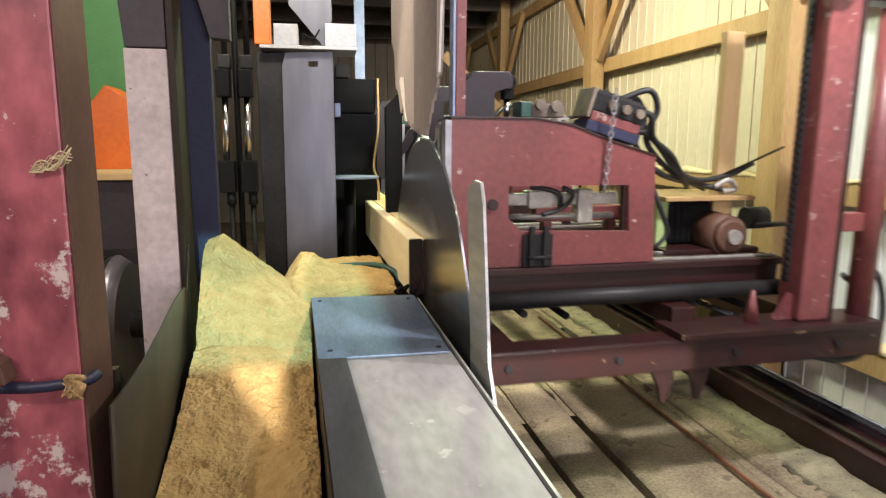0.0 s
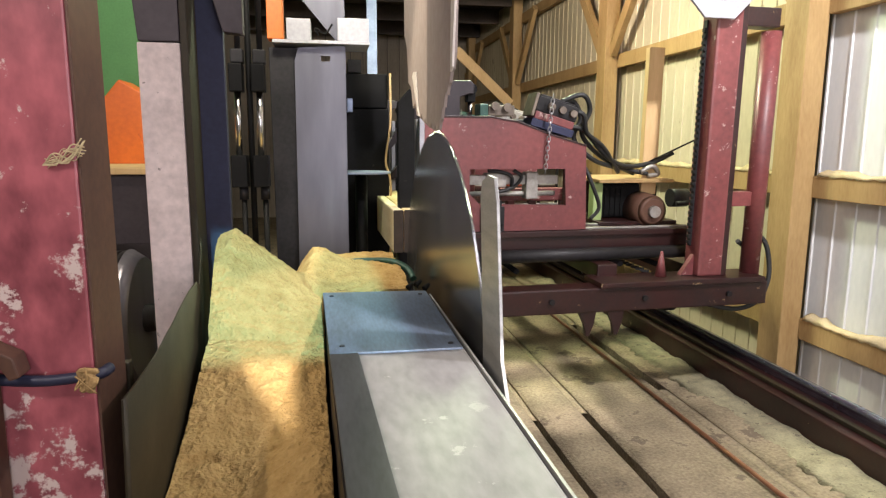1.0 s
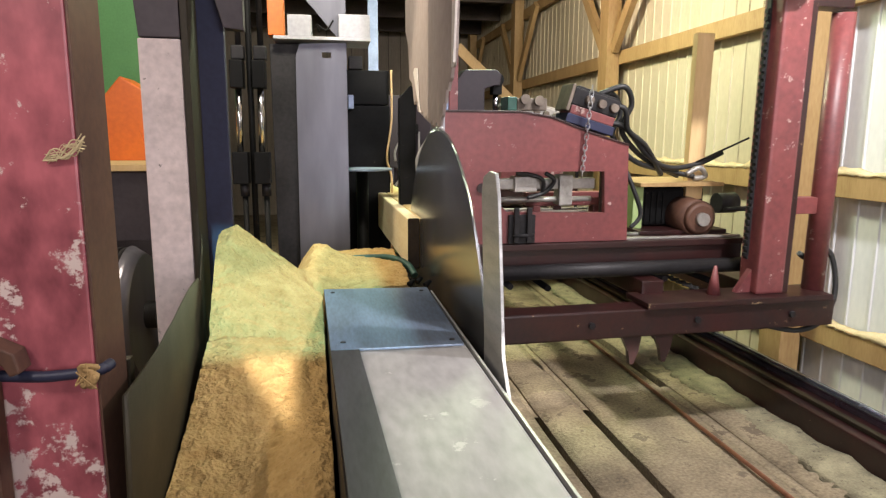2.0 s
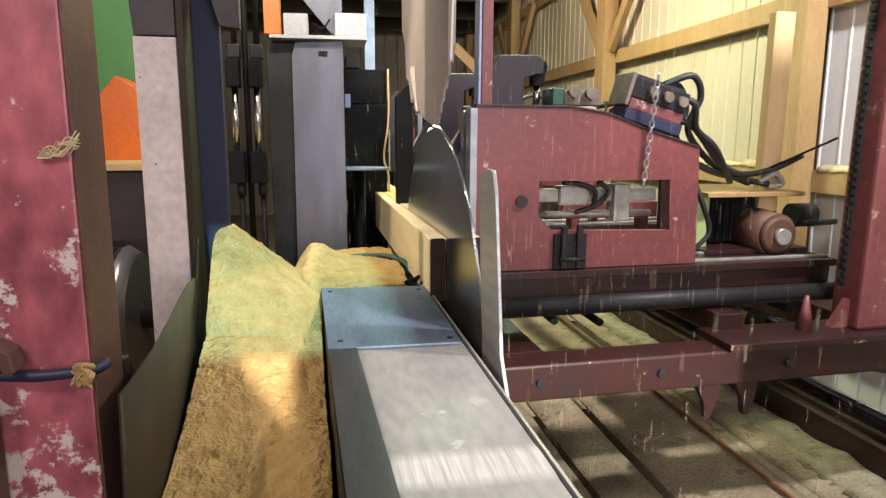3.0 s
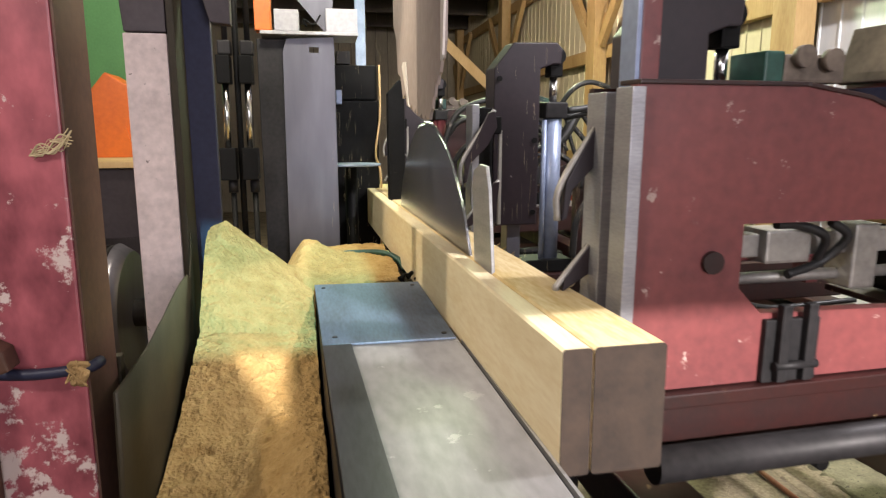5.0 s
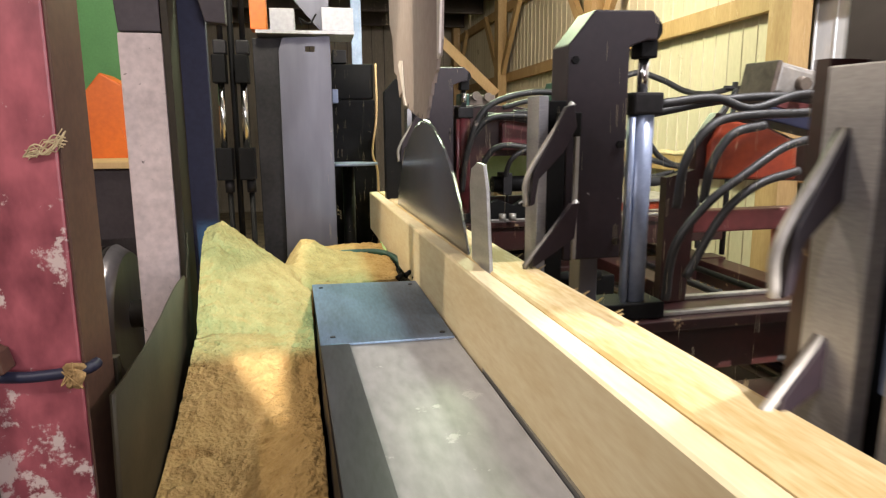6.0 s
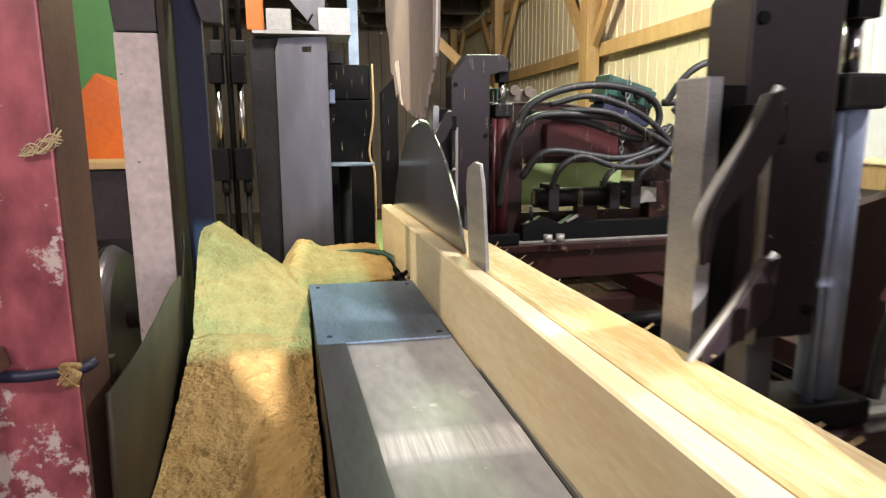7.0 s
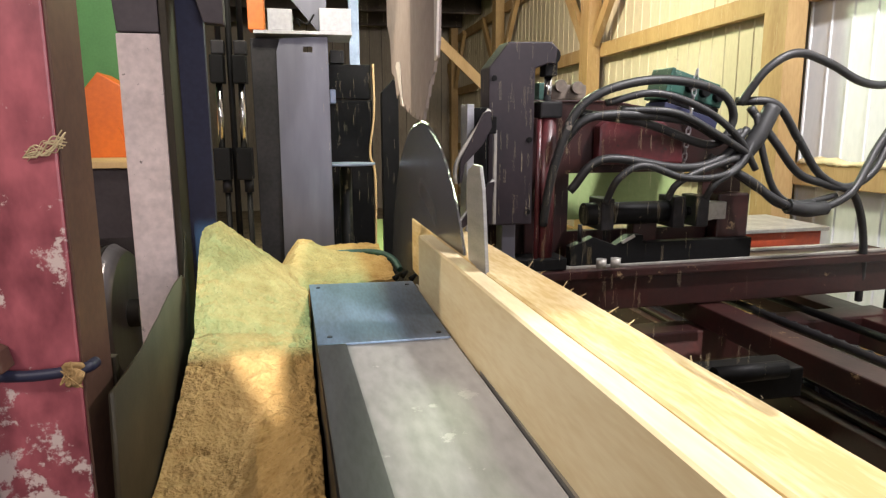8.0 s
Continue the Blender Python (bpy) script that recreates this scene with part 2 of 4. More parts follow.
def plate(outline, lo, hi, axis="y", hole=None, bevel=0.0):
    """A flat plate with that outline, from lo to hi along the axis; a hole goes right through."""
    def put(u, v, w):
        return {"y": (u, w, v), "x": (w, u, v), "z": (u, v, w)}[axis]
    bm = bmesh.new()
    loops = [outline] + ([hole] if hole else [])
    sides = []
    for w in (lo, hi):
        edges = []
        for loop in loops:
            vs = [bm.verts.new(put(u, v, w)) for u, v in loop]
            edges += [bm.edges.new((vs[i], vs[(i + 1) % len(vs)])) for i in range(len(vs))]
            sides.append(vs)
        bmesh.ops.triangle_fill(bm, use_beauty=True, use_dissolve=True, edges=edges)
    n = len(loops)
    for a, b in zip(sides[:n], sides[n:]):
        for i in range(len(a)):
            bm.faces.new((a[i], a[(i + 1) % len(a)], b[(i + 1) % len(b)], b[i]))
    bmesh.ops.recalc_face_normals(bm, faces=bm.faces[:])
    if bevel:
        bmesh.ops.bevel(bm, geom=bm.edges[:], offset=bevel, segments=2, affect="EDGES", profile=0.6)
    return bm


def beam(a, b, w, h, bevel=0.003):
    """A straight timber or bar from a to b, w across and h deep."""
    a, b = Vector(a), Vector(b)
    bm = box(-w / 2, w / 2, -h / 2, h / 2, 0, (b - a).length, bevel)
    bm.transform(Matrix.Translation(a) @ (b - a).to_track_quat("Z", "Y").to_matrix().to_4x4())
    return bm


def join(*parts):
    out = bmesh.new()
    for p in parts:
        me = bpy.data.meshes.new("joined")
        p.to_mesh(me)
        out.from_mesh(me)
        bpy.data.meshes.remove(me)
        p.free()
    return out


def mesh_of(name, bm, mat):
    me = bpy.data.meshes.new(name)
    bmesh.ops.recalc_face_normals(bm, faces=bm.faces[:])
    bm.to_mesh(me)
    bm.free()
    for m in (mat if isinstance(mat, (list, tuple)) else (mat,)):
        me.materials.append(m)
    return me


def part(name, bm, mat, parent, label=""):
    root = parent
    while root.parent:
        root = root.parent
    bmesh.ops.translate(bm, vec=-root.location, verts=bm.verts[:])
    ob = new(name, mesh_of(name, bm, mat))
    ob.parent = parent
    return tagged(ob, label) if label else ob


def solid(name, bm, mat, label, category, group="", kind=""):
    return tagged(new(name, mesh_of(name, bm, mat)), label, category, group, kind)


def holder(name, label, category, at=(0, 0, 0), group="", kind=""):
    ob = new(name)
    ob.location = at
    ob.empty_display_size = 0.1
    return tagged(ob, label, category, group, kind)


def ease(v):
    v = max(0.0, min(1.0, v))
    return v * v * (3 - 2 * v)

DUSTY_CORD = material("frayed_tan_cord", (0.42, 0.27, 0.11), 0.9, 0, (0.2, 0.12, 0.045), 60, 200, 0.5)


# ---- the shed ----
def dusty_strip(x0, x1, y0, y1, base, rough, step=0.06):
    """A trodden floor strip with uneven sawdust on it and closed sides."""
    bm = bmesh.new()
    nx, ny = max(2, int((x1 - x0) / step)), max(2, int((y1 - y0) / step))
    grid = []
    for i in range(nx + 1):
        col = []
        for j in range(ny + 1):
            x, y = x0 + (x1 - x0) * i / nx, y0 + (y1 - y0) * j / ny
            z = base + rough * (noise.noise((x * 2.2, y * 1.4, 3)) + 0.5 * noise.noise((x * 7, y * 7, 8)))
            edge = min(x - x0, x1 - x, 0.05) / 0.05
            col.append(bm.verts.new((x, y, z - 0.008 * (1 - edge))))
        grid.append(col)
    for i in range(nx):
        for j in range(ny):
            bm.faces.new((grid[i][j], grid[i + 1][j], grid[i + 1][j + 1], grid[i][j + 1])).smooth = True
    for i in (0, nx):
        for j in range(ny):
            a, b = grid[i][j], grid[i][j + 1]
            bm.faces.new((a, b, bm.verts.new((b.co.x, b.co.y, -0.12)), bm.verts.new((a.co.x, a.co.y, -0.12))))
    return bm


solid("ground", box(-60, 60, -60, 60, -0.4, -0.12, 0), PIT, "dark earth pit below the mill deck", "ground", kind="structure")
solid("floor", join(
    dusty_strip(-3.2, 0.895, -4.2, 11.2, 0.0, 0.010, 0.12), dusty_strip(0.925, 1.145, -4.2, 11.2, 0.0, 0.008),
    dusty_strip(1.185, 1.645, -4.2, 11.2, 0.0, 0.010), dusty_strip(1.70, 2.6, -4.2, 11.2, 0.0, 0.014),
    dusty_strip(0.893, 0.927, 2.72, 11.2, -0.012, 0.006), dusty_strip(1.143, 1.187, 2.75, 11.2, -0.008, 0.006),
    dusty_strip(1.643, 1.702, -4.2, 2.95, -0.004, 0.006), dusty_strip(1.643, 1.702, 4.2, 11.2, -0.010, 0.006)),
    FLOOR_DUST, "trodden floor deck covered in sawdust, with dark slots", "floor", kind="structure")


def ribbed(y0, y1, x, z0, z1, pitch=0.13):
    bm = bmesh.new()
    prev = None
    y = y0
    while y < y1 - 1e-6:
        for dy, dx in ((0, 0), (pitch * 0.80, 0), (pitch * 0.84, -0.006), (pitch * 0.92, -0.006), (pitch * 0.96, 0)):
            if y + dy > y1:
                break
            ring = [bm.verts.new((x + dx, y + dy, z0)), bm.verts.new((x + dx, y + dy, z1)), bm.verts.new((x + 0.06, y + dy, z1)), bm.verts.new((x + 0.06, y + dy, z0))]
            if prev:
                for k in range(4):
                    bm.faces.new((prev[k], ring[k], ring[(k + 1) % 4], prev[(k + 1) % 4]))
            prev = ring
        y += pitch
    return bm


solid("wall_east", ribbed(3.0, 11.2, 2.45, -0.1, 3.1), CLADDING, "cream ribbed metal cladding of the shed wall", "wall", kind="structure")
solid("wall_east_white", ribbed(-4.2, 2.998, 2.45, -0.1, 3.1), CLADDING_WHITE, "white ribbed metal cladding of the shed wall", "wall", kind="structure")


def board_wall(name, axis, at, lo, hi, z0, z1, label, mat=BOARDS, width=0.2):
    """A wall of upright boards, each a piece of its own, on a thin backing."""
    back = box(lo, hi, at + 0.03, at + 0.1, z0, z1, 0) if axis == "y" else box(at - 0.1, at - 0.03, lo, hi, z0, z1, 0)
    wall = solid(name, back, PIT, label, "wall", kind="structure")
    n = int((hi - lo) / width)
    bm = box(-width / 2 + 0.004, width / 2 - 0.004, -0.012, 0.012, z0, z1, 0.002)
    if axis == "x":
        bm.transform(Matrix.Rotation(radians(90), 4, "Z"))
    me = mesh_of("wall_board", bm, mat)
    for i in range(n):
        ob = new("wall_board", me)
        ob.parent = wall
        c = lo + width * (i + 0.5)
        ob.location = (c, at + random.uniform(0, 0.012), 0) if axis == "y" else (at + random.uniform(-0.012, 0), c, 0)


board_wall("wall_north", "y", 11.1, -3.2, 2.45, -0.1, 3.1, "old brown boards of the far end wall")
board_wall("wall_west", "x", -3.1, -4.2, 11.2, -0.1, 3.1, "old brown boards of the long wall", width=0.3)


def end_wall():
    """The unseen end wall behind, its openings cut to shape the sun patches: a doorway, a high transom and the gap
    between a post and its knee brace.
    """
    y0, y1 = -4.2, -4.188
    side = box(-3.2, -0.10, y0, y1, -0.1, 3.1, 0)
    head = join(box(-3.2, -0.10, y0, y1, 3.1, 3.5, 0), box(0.42, 2.45, y0, y1, 2.945, 3.5, 0))
    brace = plate([(-0.10, -0.1), (0.147, -0.1), (0.147, 2.760), (0.018, 2.945), (-0.10, 2.945)], y0, y1, "y")
    jamb = join(box(-0.10, 0.42, y0, y1, 3.402, 3.5, 0))
    mullion = box(0.147, 0.285, y0, y1, -0.1, 2.945, 0)
    sill = plate([(0.285, -0.1), (0.285, 2.60), (1.55, 2.60), (1.55, 2.945), (2.45, 2.945), (2.45, -0.1), (2.25, -0.1), (2.25, 2.05), (0.9, 2.05), (0.9, -0.1)], y0, y1, "y")
    return join(side, head, brace, jamb, mullion, sill)


# unseen wall; its gaps throw the sun on belt, heap and floor
solid("wall_south", end_wall(), BOARDS, "unseen old brown board end wall, its openings cut to shape the sun", "wall", kind="structure")
# added pane out of view, colours the sun on heap and plate
solid("sun_tint_panel", box(-0.098, 0.418, -4.196, -4.190, 2.947, 3.40, 0), TINTED, "unseen blue-green translucent panel added to tint the sun", "window", kind="structure")
# the raised end bay is added so the sun clears the roof
solid("ceiling", join(box(-3.2, 2.6, -3.4, 11.2, 3.1, 3.16, 0), box(-3.2, 2.6, -4.3, -3.34, 3.5, 3.56, 0), box(-3.2, 2.6, -3.4, -3.34, 3.16, 3.5, 0), *[box(-3.1, 2.42, y, y + 0.06, 2.9, 3.098, 0.004) for y in np.arange(-2.7, 11, 1.2)]),
      ROOF_DARK, "dark board ceiling with rafters", "ceiling", kind="structure")

POSTS = (0.35, 2.97, 5.32, 8.1, 10.7)
for y in POSTS:
    solid("wall_post", box(2.27, 2.385, y - 0.085, y + 0.085, -0.11, 3.1, 0.006), LUMBER, "rough timber post of the shed frame", "post", "shed posts")
for y in POSTS[1:]:
    for s in (-1, 1):
        solid("knee_brace", beam((2.33, y + s * 0.09, 1.98), (2.33, y + s * 0.75, 2.75), 0.05, 0.09), LUMBER, "diagonal timber brace on a wall post", "brace", "shed braces")
for z in (0.31, 1.04, 1.92, 2.75):
    for a, b in [(-4.2, POSTS[0] - 0.087)] + [(y + 0.087, nxt - 0.087) for y, nxt in zip(POSTS, POSTS[1:] + (11.2,))]:
        solid("wall_girt", box(2.375, 2.43, a, b, z - 0.055, z + 0.055, 0.004), LUMBER, "horizontal timber girt between wall posts", "girt", "shed girts")


def dust_ridge(y0, y1, x0, x1, z, high, seed):
    bm = bmesh.new()
    n = int((y1 - y0) / 0.02)
    rows = []
    for j in range(n + 1):
        y = y0 + (y1 - y0) * j / n
        h = high * max(0.15, 0.6 + noise.noise((y * 6, seed, 0)) + 0.4 * noise.noise((y * 23, seed, 4)))
        rows.append([bm.verts.new((x0, y, z - 0.012 * random.random())), bm.verts.new((x0 + 0.3 * (x1 - x0), y, z + 0.6 * h)),
                     bm.verts.new((x0 + 0.75 * (x1 - x0), y, z + h)), bm.verts.new((x1, y, z + h)), bm.verts.new((x1, y, z - 0.004))])
    for a, b in zip(rows, rows[1:]):
        for k in range(5):
            bm.faces.new((a[k], b[k], b[(k + 1) % 5], a[(k + 1) % 5])).smooth = True
    bm.faces.new(rows[0])
    bm.faces.new(rows[-1])
    return bm


for y0, y1, z in ((1.2, 2.86, 0.367), (1.2, 2.86, 1.097), (3.1, 5.2, 0.367), (3.1, 5.2, 1.097)):
    solid("girt_dust", dust_ridge(y0, y1, 2.37, 2.428, z, 0.035, z), PALE_DUST, "yellow sawdust drifted along a wall girt", "sawdust", kind="stuff")
solid("leaning_board", beam((1.55, 8.0, 2.35), (2.25, 8.02, 1.72), 0.03, 0.12), LUMBER_PALE, "diagonal yellow plank across the far bay", "plank")

# carriage track
track = holder("carriage_track", "dark steel track beam with a polished round rail", "rail track", (2.1, 0, 0))
part("track_beam", box(1.99, 2.24, -4.1, 10.9, -0.02, 0.115, 0.006), RED_DARK, track)
part("guide_bar", box(2.045, 2.075, -4.1, 10.9, 0.115, 0.135, 0.004), SHEET, track)
part("track_rail", join(box(2.145, 2.165, -4.1, 10.9, 0.115, 0.14, 0), rod((2.155, -4.1, 0.155), (2.155, 10.9, 0.155), 0.02)), RAIL, track, "polished steel rail")
inner = holder("inner_track", "dark steel track beam under the saw side of the carriage", "rail track", (0.62, 0, 0))
part("track_beam", box(0.55, 0.72, -4.1, 10.9, -0.02, 0.10, 0.006), RED_DARK, inner)
part("track_rail", rod((0.635, -4.1, 0.118), (0.635, 10.9, 0.118), 0.02), RAIL, inner)
solid("floor_rod", rod((1.56, 0.6, 0.014), (1.575, 4.4, 0.016), 0.009, sides=8), BRASS, "thin coppery rod lying along the floor deck", "rod")
solid("floor_dust", join(dust_ridge(1.0, 5.6, 1.78, 1.985, 0.0, 0.022, 2.2)), GREY_DUST, "loose sawdust banked against the track beam", "sawdust", kind="stuff")


# ---- saw table, belt, blade ----
table = holder("outfeed_conveyor", "dark steel outfeed conveyor bed with a grey rubber belt", "conveyor", (0.14, 1.2, 0))
part("belt", join(plate([(0.0, 1.915), (0.283, 1.915), (0.300, 0.42), (0.055, 0.42)], 0.769, 0.797, "z", bevel=0.004),
                  rod((-0.024, 1.914, 0.755), (0.284, 1.914, 0.755), 0.041, sides=28)), BELT, table, "grey rubber belt")
part("nose_plate", plate([(-0.026, 1.932), (0.283, 1.915), (0.283, 1.352), (-0.007, 1.352)], 0.799, 0.804, "z", bevel=0.0012), PLATE_BLUE, table, "scratched blue-grey steel plate, made bluer for the cool light")
part("side_strip", plate([(-0.007, 1.350), (0.054, 1.350), (0.094, 0.42), (0.026, 0.42)], 0.799, 0.804, "z", bevel=0.0012), PLATE_DARK, table, "worn steel edge strip, its shade put into the dark colour")
for bx, by in ((0.0, 1.88), (0.26, 1.87), (0.02, 1.40), (0.262, 1.385)):
    part("plate_screw", rod((bx, by, 0.8035), (bx, by, 0.8062), 0.007, 0.0055, 10), GREY_DARK, table)
part("tail_roller", rod((0.022, 0.42, 0.755), (0.302, 0.42, 0.755), 0.043, sides=24), GREY_DARK, table)
part("front_skirt", plate([(-0.022, 1.86), (0.024, 0.43), (0.029, 0.43), (-0.017, 1.86)], 0.35, 0.770, "z"), GREY_DARK, table)
part("back_skirt", plate([(0.277, 1.86), (0.293, 0.43), (0.298, 0.43), (0.282, 1.86)], 0.35, 0.770, "z"), GREY_DARK, table)
for x in (0.03, 0.23):
    for y in (0.5, 1.75):
        part("leg", box(x, x + 0.04, y, y + 0.04, -0.02, 0.770), GREY_DARK, table)
solid("belt_splice", box(-0.112, 0.105, -0.04, 0.04, 0, 0.0014, 0.0005), SPLICE, "pale frayed splice across the moving belt", "belt splice")
rim = holder("table_rim", "bright bare steel edge strip of the saw table", "edge strip", (0.3, 1.0, 0.78))
part("strip", plate([(0.291, 1.9), (0.296, 1.9), (0.312, 0.31), (0.307, 0.31)], 0.72, 0.797, "z"), STEEL, rim)


def toothed_disc(r, teeth, thick):
    bm = bmesh.new()
    n = teeth * 4
    rings = []
    for w in (-thick / 2, thick / 2):
        rings.append([bm.verts.new((w, (r - (0, 0.004, 0.012, 0.010)[i % 4]) * math.cos(i * math.tau / n), (r - (0, 0.004, 0.012, 0.010)[i % 4]) * math.sin(i * math.tau / n))) for i in range(n)])
    a, b = rings
    for i in range(n):
        bm.faces.new((a[i], a[(i + 1) % n], b[(i + 1) % n], b[i]))
    bm.faces.new(a[::-1])
    bm.faces.new(b)
    return bm


saw = holder("circular_saw", "large bright circular saw blade spinning beside the belt", "circular saw")
part("disc", toothed_disc(0.674, 60, 0.006), BLADE, saw)
part("collar", join(rod((-0.035, 0, 0), (0.035, 0, 0), 0.085), rod((-0.06, 0, 0), (0.06, 0, 0), 0.03)), GREY_DARK, saw)
arbor = solid("saw_arbor", join(rod((0.365, 2.035, 0.612), (0.52, 2.035, 0.612), 0.028), box(0.40, 0.5, 1.95, 2.12, -0.02, 0.57, 0.01)), GREY_DARK,
              "dark steel arbor pedestal carrying the saw blade", "arbor")
splitter = holder("splitter", "bright upright steel splitter plate behind the saw blade", "splitter", (0.346, 1.3, 0))
part("knife", plate([(1.19, 0.62), (1.19, 0.72), (1.25, 0.80), (1.31, 1.13), (1.335, 1.178), (1.385, 1.180), (1.44, 1.165), (1.455, 1.13), (1.41, 0.80), (1.40, 0.62)], 0.342, 0.350, "x", bevel=0.0015), STEEL, splitter)
part("foot", box(0.335, 0.356, 1.20, 1.39, -0.02, 0.62, 0.003), GREY_DARK, splitter)


# ---- sawdust trough ----
def heap_height(x, y):
    """Sawdust slides down towards the front from a crest that is highest at the trough's side."""
    side = max(0.0, min(1.0, -x / 0.27))
    crest = 0.79 + 0.205 * side ** 1.15 - 0.5 * max(0.0, -x - 0.275)
    foot = 0.735 + 0.02 * side
    if y < 1.66:
        z = foot - 0.085 * ease((1.66 - y) / 0.35) - 0.22 * max(0.0, 1.42 - y)
    else:
        z = foot + (crest - foot) * ease((y - 1.62 + 0.05 * side) / (0.26 + 0.10 * side))
    z -= 0.22 * ease((y - 1.97) / 0.3) * ease((side - 0.2) / 0.5)
    z += 0.048 * math.exp(-((x + 0.025) / 0.07) ** 2 - ((y - 2.36) / 0.11) ** 2)
    z += 0.10 * ease((x + 0.20) / 0.18) * ease((1.46 - y) / 0.35)
    z += 0.018 * ease((y - 2.0) / 0.12) * ease((x + 0.10) / 0.1)
    z -= 0.22 * math.exp(-((x + 0.045) / 0.022) ** 2 - ((y - 1.955) / 0.04) ** 2)
    n = 0.010 * noise.noise((x * 9, y * 9, 1)) + 0.005 * noise.noise((x * 26, y * 34, 5)) + 0.0045 * noise.noise((x * 48, y * 70, 7)) + 0.0028 * noise.noise((x * 120, y * 150, 9))
    return z + n - 0.006 * max(0.0, noise.noise((x * 14, y * 45, 11)) - 0.25) * 4


def heap():
    bm = bmesh.new()
    nx, ny = 170, 620
    grid = []
    for j in range(ny + 1):
        y = 0.62 + 1.98 * j / ny
        left = -0.306 - 0.012 * ease((y - 1.5) / 0.6) - 0.04 * ease((y - 1.95) / 0.2)
        right = 0.020 - 0.032 * (y - 0.42) if y < 1.87 else min(0.25, -0.028 + max(0.0, y - 1.955) * 4.0)
        right += 0.004 * noise.noise((y * 30, 0, 2)) - 0.004
        grid.append([bm.verts.new((left + (right - left) * i / nx, y, heap_height(left + (right - left) * i / nx, y))) for i in range(nx + 1)])
    for a, b in zip(grid, grid[1:]):
        for i in range(nx):
            bm.faces.new((a[i], a[i + 1], b[i + 1], b[i])).smooth = True
    rim_v = [r[0] for r in grid] + grid[-1][1:] + [r[-1] for r in grid[-2::-1]] + grid[0][-2:0:-1]
    low = [bm.verts.new((v.co.x, v.co.y, 0.25)) for v in rim_v]
    for k in range(len(rim_v)):
        n = (k + 1) % len(rim_v)
        bm.faces.new((rim_v[k], rim_v[n], low[n], low[k]))
    return bm


solid("sawdust_heap", heap(), SAWDUST, "heaped yellow sawdust sliding down the trough beside the saw", "sawdust", kind="stuff")


def trough():
    """Thin sheet with an uneven, dented top edge."""
    bm = bmesh.new()
    rows = []
    n = 48
    for j in range(n + 1):
        y = 0.955 + 1.10 * j / n
        x = -0.300 - 0.045 * ease((y - 0.95) / 0.9) - 0.03 * ease((y - 1.75) / 0.3)
        top = 0.88 + 0.012 * ease((y - 1.2) / 0.4) + 0.10 * ease((y - 1.78) / 0.2) + 0.004 * noise.noise((y * 9, 0, 0))
        if 1.74 < y < 1.79:
            top -= 0.015
        bulge = 0.006 * math.sin(y * 5)
        rows.append([bm.verts.new((x, y, 0.20)), bm.verts.new((x + bulge, y, 0.65)), bm.verts.new((x, y, top)), bm.verts.new((x - 0.003, y, top)),
                     bm.verts.new((x - 0.003 + bulge, y, 0.65)), bm.verts.new((x - 0.003, y, 0.20))])
    for a, b in zip(rows, rows[1:]):
        for k in range(6):
            bm.faces.new((a[k], a[(k + 1) % 6], b[(k + 1) % 6], b[k])).smooth = k not in (2, 5)
    bm.faces.new(rows[0])
    bm.faces.new(rows[-1])
    return bm


chute = holder("sawdust_trough", "dented dull sheet-metal side of the sawdust trough", "trough", (-0.36, 1.7, 0.0))
part("side_sheet", trough(), SHEET, chute)
part("trough_floor", box(-0.40, -0.03, 0.60, 2.66, 0.20, 0.245, 0.002), SHEET, chute)
for y in (0.7, 1.6, 2.5):
    part("trough_leg", box(-0.29, -0.25, y, y + 0.04, -0.02, 0.199), GREY_DARK, chute)


# ---- frame and machines beyond the trough ----
post = holder("red_post", "worn red square steel post with flaking paint", "post", (-0.43, 1.11, 0))
part("tube", box(-0.575, -0.368, 1.05, 1.165, -0.02, 3.1, 0.004), RED_WORN, post)
# thin strip that makes the tube's right side a darker brown
part("side_flat", box(-0.3675, -0.3635, 1.052, 1.185, -0.02, 3.1, 0.001), RED_SIDE, post, "brown right side of the post")
part("lower_flange", box(-0.385, -0.358, 1.187, 1.21, -0.02, 0.86, 0.003), SHEET, post)
strap = holder("navy_strap", "dark navy strap tied round the red post with a frayed knot", "strap", (-0.43, 1.04, 0.88))
part("band", join(hose_mesh([(-0.50, 1.036, 0.893), (-0.43, 1.030, 0.890), (-0.36, 1.033, 0.895), (-0.348, 1.06, 0.896)], 0.009)), STRAP, strap)
def tangle(cx, cy, cz, r, n, seed):
    rng = random.Random(seed)
    return [(cx + rng.uniform(-r, r), cy + rng.uniform(-r, r) * 0.6, cz + rng.uniform(-1.4 * r, 1.4 * r)) for _ in range(n)]


part("knot", join(*[hose_mesh(tangle(-0.366, 1.016, 0.89, 0.013, 6, s), 0.0042, 6, 5) for s in (3, 5, 8, 9)],
                  *[hose_mesh(tangle(-0.366, 1.012, 0.89, 0.020, 3, s), 0.0013, 6, 4) for s in (11, 12, 13)]), DUSTY_CORD, strap, "frayed tan cord knot")
webs = random.Random(21)
strands = []
for k in range(16):
    p = [(-0.408 + 0.054 * u + webs.uniform(-0.004, 0.004), 1.044 + webs.uniform(-0.004, 0.001), 1.214 + 0.026 * u + 0.008 * math.sin(7 * u + 0.3 * k) + webs.uniform(-0.006, 0.006)) for u in (0.0, 0.25, 0.5, 0.75, 1.0)]
    strands.append(hose_mesh(p[webs.randint(0, 2):], webs.uniform(0.0004, 0.0013), 5, 5))
solid("dust_web", join(*strands), PALE_DUST, "pale dusty cobweb shred clinging to the red post", "cobweb", kind="stuff")
bracket = holder("post_bracket", "rusty steel clamp bracket on the red post", "bracket", (-0.5, 1.02, 0.9))
